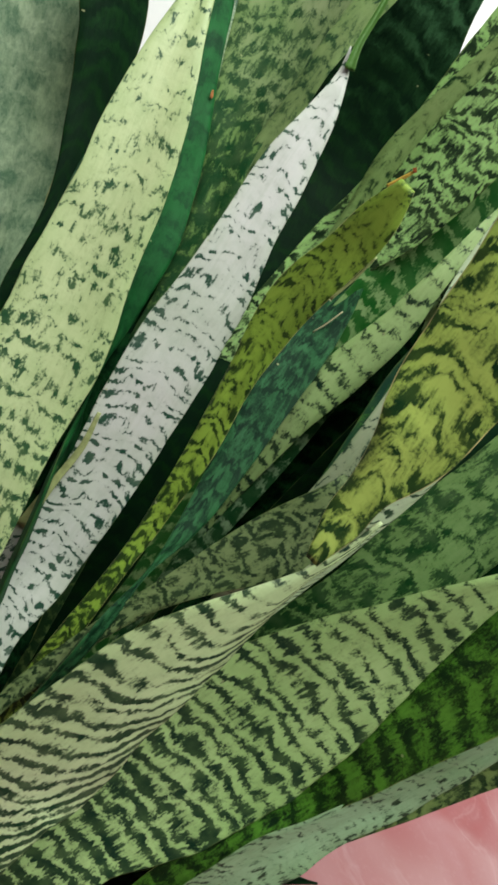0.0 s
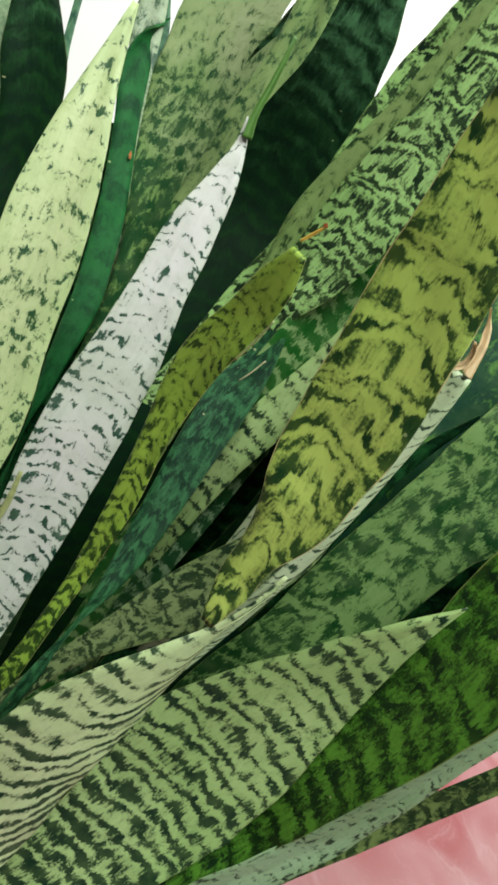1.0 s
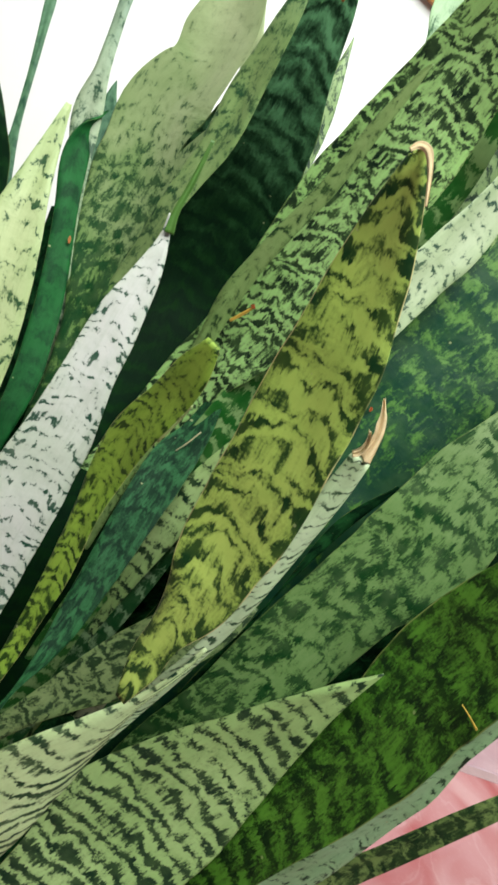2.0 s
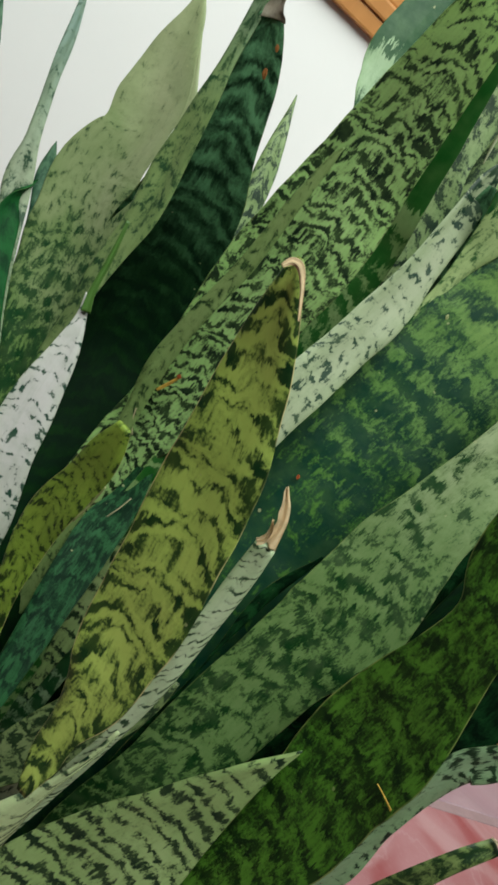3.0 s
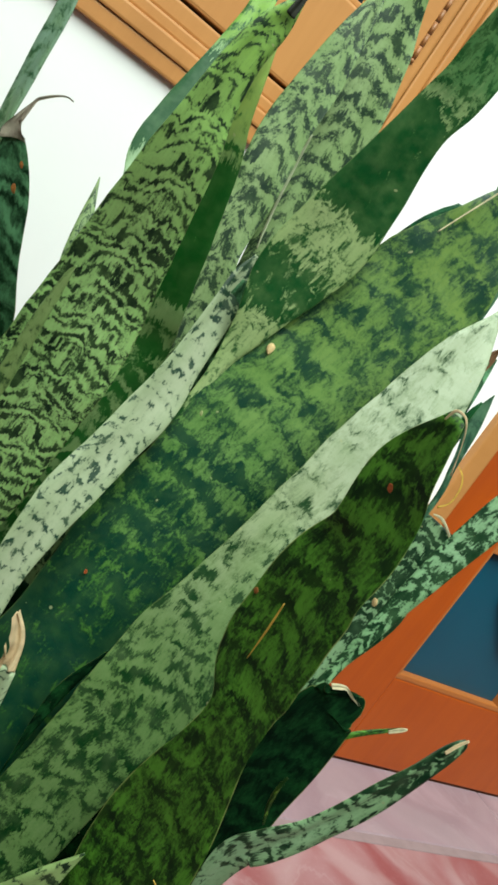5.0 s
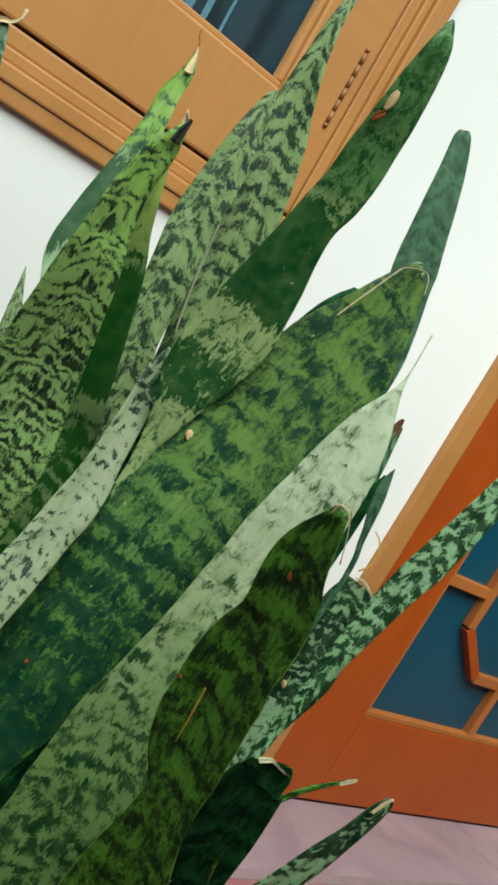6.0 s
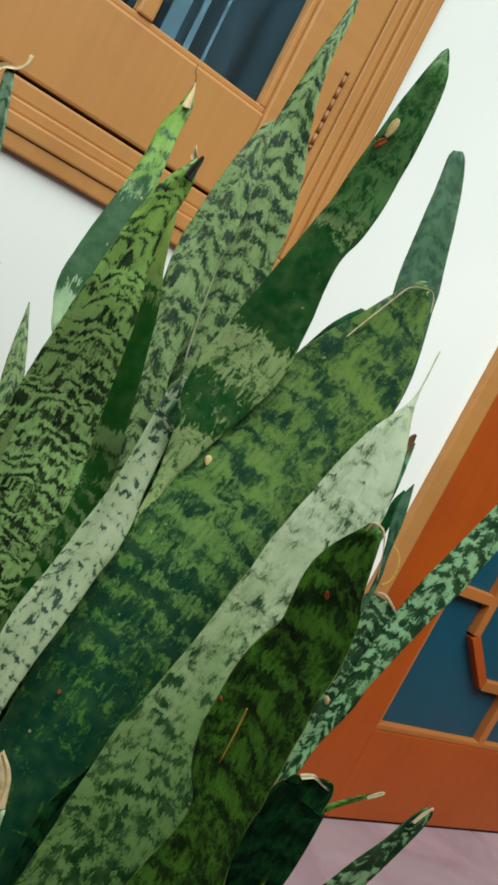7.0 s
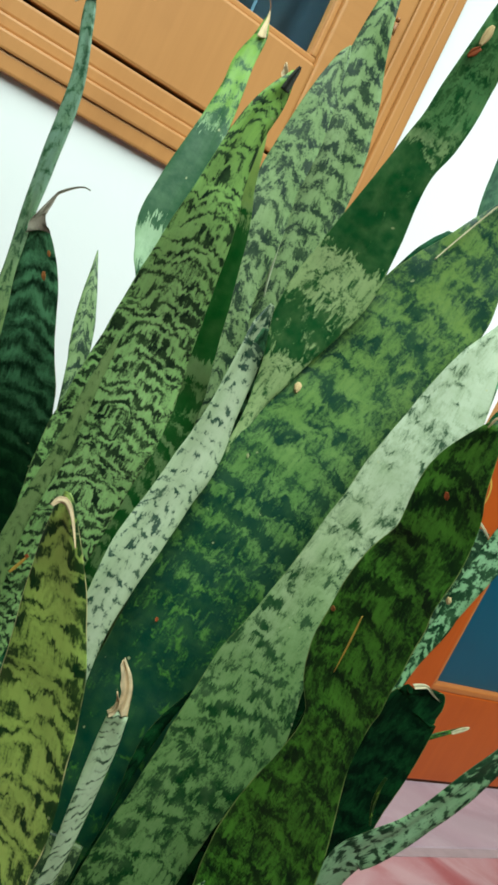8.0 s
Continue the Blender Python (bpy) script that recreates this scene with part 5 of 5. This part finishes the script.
scrap("dry_tip", l18, ASH, [(0.1649, 0.4173, 0.6899, 0.0131, -14), (0.1630, 0.4166, 0.6941, 0.0096, -18), (0.1625, 0.4153, 0.6996, 0.0045, -25), (0.1636, 0.4134, 0.7056, 0.0029, -27), (0.1645, 0.4119, 0.7105, 0.0014, -27)], "shrivelled grey-brown tip", cup=0.9, thick=0.0012, wave=0.003)
scrap("wisp", l18, ASH, [(0.1640, 0.4154, 0.6986, 0.0016, -25), (0.1645, 0.4121, 0.7105, 0.0016, -27), (0.1670, 0.4104, 0.7148, 0.0017, -31), (0.1714, 0.4081, 0.7190, 0.0012, -31), (0.1751, 0.4066, 0.7211, 0.0009, -28), (0.1786, 0.4058, 0.7210, 0.0007, -23)], "thin dried wisp", cup=0.2, thick=0.001)
scrap("dry_tip", l19, DRY, [(0.1495, 0.4710, 0.8137, 0.0049, 14), (0.1533, 0.4656, 0.8179, 0.0041, 9), (0.1574, 0.4586, 0.8194, 0.0027, 11), (0.1602, 0.4549, 0.8235, 0.0028, 23), (0.1610, 0.4552, 0.8292, 0.0038, 25)], "curled dry tip", cup=0.6, thick=0.001)
scrap("dry_tip", l14, DRY, [(0.2672, 0.4839, 0.8600, 0.0059, 1), (0.2670, 0.4849, 0.8658, 0.0040, 1), (0.2671, 0.4855, 0.8718, 0.0022, 1), (0.2664, 0.4868, 0.8775, 0.0007, 1)], "dry tan tip", cup=0.5, thick=0.0014)
scrap("dry_tip", l15, CHAR, [(0.2120, 0.3186, 0.7979, 0.0046, -40), (0.2127, 0.3181, 0.8041, 0.0036, -40), (0.2136, 0.3177, 0.8086, 0.0022, -40), (0.2139, 0.3175, 0.8105, 0.0009, -40)], "blackened shrivelled tip", cup=0.5, thick=0.0014)
scrap("dry_tip", l15r, DRY, [(0.2283, 0.3549, 0.8129, 0.0034, 2), (0.2271, 0.3558, 0.8168, 0.0050, 63), (0.2271, 0.3582, 0.8197, 0.0018, 59)], "thin brown tip", cup=0.3, thick=0.001)
scrap("dry_edge", l1, DRY_PALE, [(0.3497, 0.3311, 0.7723, 0.0008, -5), (0.3569, 0.3270, 0.7912, 0.0009, -6), (0.3627, 0.3236, 0.8061, 0.0009, -6), (0.3664, 0.3213, 0.8143, 0.0010, -9), (0.3725, 0.3175, 0.8177, 0.0009, -8), (0.3769, 0.3146, 0.8181, 0.0010, -7), (0.3793, 0.3130, 0.8149, 0.0007, -1), (0.3812, 0.3118, 0.8071, 0.0007, 1)], "whitish dry edge round the tip", cup=0.05, thick=0.002)
scrap("pale_edge", l1, DRY_PALE, [(0.3117, 0.3505, 0.6863, 0.0007, -4), (0.3183, 0.3487, 0.7076, 0.0007, -5), (0.3269, 0.3450, 0.7251, 0.0007, -5), (0.3323, 0.3431, 0.7459, 0.0007, -4)], "pale worn edge", cup=0.05, thick=0.0015)
scrap("dry_edge", l3, DRY, [(0.2731, 0.1714, 0.7011, 0.0008, 26), (0.2726, 0.1690, 0.7054, 0.0011, 9), (0.2735, 0.1660, 0.7058, 0.0009, -34), (0.2747, 0.1639, 0.7042, 0.0008, -43), (0.2770, 0.1623, 0.6986, 0.0006, -41), (0.2807, 0.1610, 0.6870, 0.0006, -40)], "tan dry edge at the tip", cup=0.1, thick=0.002)
scrap("torn_edge", l5, DRY_PALE, [(0.3298, 0.1888, 0.5830, 0.0008, -25), (0.3336, 0.1881, 0.5843, 0.0013, -21), (0.3373, 0.1877, 0.5845, 0.0012, -5), (0.3438, 0.1874, 0.5811, 0.0012, -3), (0.3519, 0.1871, 0.5776, 0.0010, -4), (0.3540, 0.1869, 0.5734, 0.0007, 24)], "torn cream edge", cup=0.1, thick=0.0014, wave=0.002)
scrap("torn_edge", l8, DRY_PALE, [(0.4234, 0.2836, 0.6489, 0.0008, -6), (0.4275, 0.2805, 0.6493, 0.0018, -6), (0.4320, 0.2769, 0.6462, 0.0017, -6), (0.4355, 0.2740, 0.6429, 0.0013, -6)], "torn cream edge", cup=0.1, thick=0.002)
scrap("dry_tip", l7, DRY, [(0.3890, 0.1667, 0.5807, 0.0017, -32), (0.3914, 0.1656, 0.5868, 0.0017, -32), (0.3946, 0.1646, 0.5909, 0.0012, -32)], "dry tan tip", cup=0.1, thick=0.0016)
scrap("torn_edge", l46, DRY_PALE, [(0.4987, 0.2401, 0.4139, 0.0007, -174), (0.5026, 0.2375, 0.4135, 0.0015, 6), (0.5062, 0.2344, 0.4109, 0.0016, 6), (0.5085, 0.2319, 0.4079, 0.0011, 6)], "frayed pale edge", cup=0.1, thick=0.002, wave=0.002)
scrap("scar", l12, CREAM_SCAR, [(0.2962, 0.3114, 0.8682, 0.0021, -22), (0.2964, 0.3103, 0.8717, 0.0043, -21), (0.2962, 0.3092, 0.8753, 0.0043, -20), (0.2962, 0.3084, 0.8781, 0.0019, -21)], "cream scar with a brown rim", cup=0.05, thick=0.0015)
scrap("scar", l12, BROWN, [(0.2945, 0.3143, 0.8614, 0.0018, -28), (0.2958, 0.3130, 0.8643, 0.0041, -28), (0.2977, 0.3115, 0.8673, 0.0023, -29)], "red-brown scar", cup=0.05, thick=0.0015)
scrap("spot", l1, CREAM_SCAR, [(0.3155, 0.3468, 0.6709, 0.0010, -3), (0.3152, 0.3472, 0.6728, 0.0034, -3), (0.3151, 0.3476, 0.6752, 0.0042, -3), (0.3147, 0.3480, 0.6769, 0.0016, -3)], "cream spot", cup=0.05, thick=0.0012)
scrap("spot", l1, BROWN, [(0.2891, 0.3346, 0.5204, 0.0007, -6), (0.2890, 0.3349, 0.5216, 0.0019, -6), (0.2887, 0.3354, 0.5229, 0.0009, -6)], "small red-brown spot", cup=0.05, thick=0.001)
scrap("spot", l3, BROWN, [(0.2802, 0.1786, 0.6686, 0.0008, 42), (0.2797, 0.1790, 0.6698, 0.0024, 41), (0.2790, 0.1794, 0.6716, 0.0016, 41)], "red-brown spot", cup=0.05, thick=0.001)
scrap("spot", l3, ORANGE_SPOT, [(0.2863, 0.2120, 0.5995, 0.0010, 40), (0.2859, 0.2122, 0.6007, 0.0026, 42), (0.2855, 0.2125, 0.6020, 0.0009, 40)], "orange spot", cup=0.05, thick=0.001)
scrap("spot", l3, CREAM_SCAR, [(0.2929, 0.1646, 0.6321, 0.0011, 42), (0.2925, 0.1648, 0.6335, 0.0023, 42), (0.2921, 0.1650, 0.6350, 0.0013, 43)], "cream nick in the margin", cup=0.05, thick=0.001)
scrap("scratch", l3, STRAW, [(0.2895, 0.1984, 0.6058, 0.0006, 144), (0.2914, 0.1998, 0.5962, 0.0010, 143), (0.2933, 0.2013, 0.5859, 0.0008, 142), (0.2949, 0.2028, 0.5757, 0.0004, 144)], "yellow dry scratch", cup=0.02, thick=0.001)
scrap("spot", l18, ORANGE_SPOT, [(0.1792, 0.4187, 0.6666, 0.0011, -11), (0.1778, 0.4185, 0.6689, 0.0025, -14), (0.1770, 0.4181, 0.6712, 0.0013, -17)], "orange spot", cup=0.05, thick=0.001)
scrap("spot", l18, ORANGE_SPOT, [(0.1758, 0.4161, 0.6797, 0.0008, -8), (0.1748, 0.4159, 0.6813, 0.0019, -9), (0.1739, 0.4157, 0.6828, 0.0008, -9)], "orange spot", cup=0.05, thick=0.001)
scrap("spot", l31, ORANGE_SPOT, [(0.1372, 0.4312, 0.4896, 0.0007, -28), (0.1368, 0.4324, 0.4911, 0.0017, -28), (0.1363, 0.4337, 0.4929, 0.0008, -27)], "orange spot", cup=0.05, thick=0.001)
scrap("spot", l15, ORANGE_SPOT, [(0.2129, 0.3863, 0.4887, 0.0012, -12), (0.2121, 0.3861, 0.4905, 0.0031, -12), (0.2113, 0.3860, 0.4921, 0.0012, -12)], "orange spot", cup=0.05, thick=0.001)
scrap("vein", l13, PALE_VEIN, [(0.3256, 0.4594, 0.7896, 0.0014, 171), (0.3259, 0.4570, 0.7723, 0.0019, 171), (0.3267, 0.4533, 0.7505, 0.0017, 171), (0.3278, 0.4483, 0.7269, 0.0017, 172), (0.3288, 0.4450, 0.7137, 0.0008, 172)], "pale scratch along the leaf", cup=0.02, thick=0.001)
scrap("twig", l3, STRAW, [(0.3161, 0.1908, 0.4667, 0.0007, 158), (0.3174, 0.1857, 0.4662, 0.0008, 156), (0.3190, 0.1794, 0.4652, 0.0011, 155)], "short straw scrap stuck to the leaf", cup=0.3, thick=0.0015)
scrap("twig", l15, STRAW, [(0.2129, 0.3758, 0.5126, 0.0011, -26), (0.2151, 0.3737, 0.5191, 0.0016, -41), (0.2171, 0.3712, 0.5262, 0.0012, -27)], "thin dry stalk caught on the leaf", cup=0.3, thick=0.001)
scrap("twig", l15, BROWN, [(0.2159, 0.3712, 0.5256, 0.0026, -30), (0.2170, 0.3706, 0.5269, 0.0026, -30)], "red-brown stalk end", cup=0.3, thick=0.001)
scrap("twig", l15, DRY_PALE, [(0.2194, 0.3803, 0.4823, 0.0007, -8), (0.2144, 0.3801, 0.4898, 0.0007, -11), (0.2115, 0.3794, 0.4972, 0.0007, -14)], "thin pale fibre", cup=0.3, thick=0.001)
scrap("fibre", l8, STRAW, [(0.4239, 0.2847, 0.6530, 0.0011, -2), (0.4274, 0.2824, 0.6592, 0.0009, 0), (0.4275, 0.2828, 0.6684, 0.0011, 3), (0.4252, 0.2848, 0.6747, 0.0010, 5), (0.4216, 0.2878, 0.6780, 0.0007, 6)], "curled dry fibre", cup=0.3, thick=0.0008)
scrap("pale_margin", l29, MARGIN, [(0.1452, 0.3167, 0.2947, 0.0049, -22), (0.1457, 0.3184, 0.3240, 0.0036, -23), (0.1462, 0.3193, 0.3456, 0.0031, -23), (0.1435, 0.3209, 0.3637, 0.0018, -22)], "pale banded rolled margin", cup=0.4, thick=0.0012)
scrap("pale_margin", l34, MARGIN, [(0.1780, 0.2905, 0.4695, 0.0011, 12), (0.1781, 0.2867, 0.4830, 0.0010, 10), (0.1771, 0.2836, 0.4938, 0.0009, 11)], "pale worn margin", cup=0.1, thick=0.001)
scrap("spike", l29, SPIKE, [(0.1473, 0.3434, 0.5381, 0.0046, -21), (0.1454, 0.3460, 0.5475, 0.0032, -21), (0.1449, 0.3490, 0.5607, 0.0027, -21), (0.1442, 0.3515, 0.5711, 0.0021, -21), (0.1434, 0.3538, 0.5806, 0.0015, -21)], "light green needle-like tip", cup=0.9, thick=0.0015)
scrap("fibre", l36, DRY_PALE, [(0.2377, 0.3712, 0.4525, 0.0007, -177), (0.2360, 0.3725, 0.4431, 0.0007, -177), (0.2339, 0.3742, 0.4345, 0.0007, -176)], "pale fibre", cup=0.1, thick=0.001)
scrap("spot", l2, MARGIN, [(0.2816, 0.3142, 0.6314, 0.0007, -8), (0.2813, 0.3146, 0.6327, 0.0015, -8), (0.2811, 0.3151, 0.6339, 0.0007, -7)], "pale droplet mark", cup=0.05, thick=0.001)
scrap("dry_tip", l6, DRY_PALE, [(0.5653, 0.3211, 0.4859, 0.0030, 1), (0.5697, 0.3189, 0.4903, 0.0036, 1), (0.5729, 0.3172, 0.4934, 0.0030, 1), (0.5747, 0.3163, 0.4951, 0.0012, 1)], "cream dry tip", cup=0.3, thick=0.002)
scrap("wisp", l14, RUST, [(0.2663, 0.4867, 0.8759, 0.0008, 1), (0.2657, 0.4876, 0.8803, 0.0008, 1), (0.2641, 0.4893, 0.8840, 0.0007, 1), (0.2638, 0.4901, 0.8885, 0.0004, 1)], "thin rust-brown filament", thick=0.0008)
scrap("dry_tip", l10, RUST, [(0.4126, 0.3089, 0.7273, 0.0033, -6), (0.4134, 0.3091, 0.7337, 0.0047, -6), (0.4141, 0.3092, 0.7392, 0.0033, -6), (0.4150, 0.3089, 0.7420, 0.0011, -6)], "ragged brown tip", cup=0.3, thick=0.0014, wave=0.003)
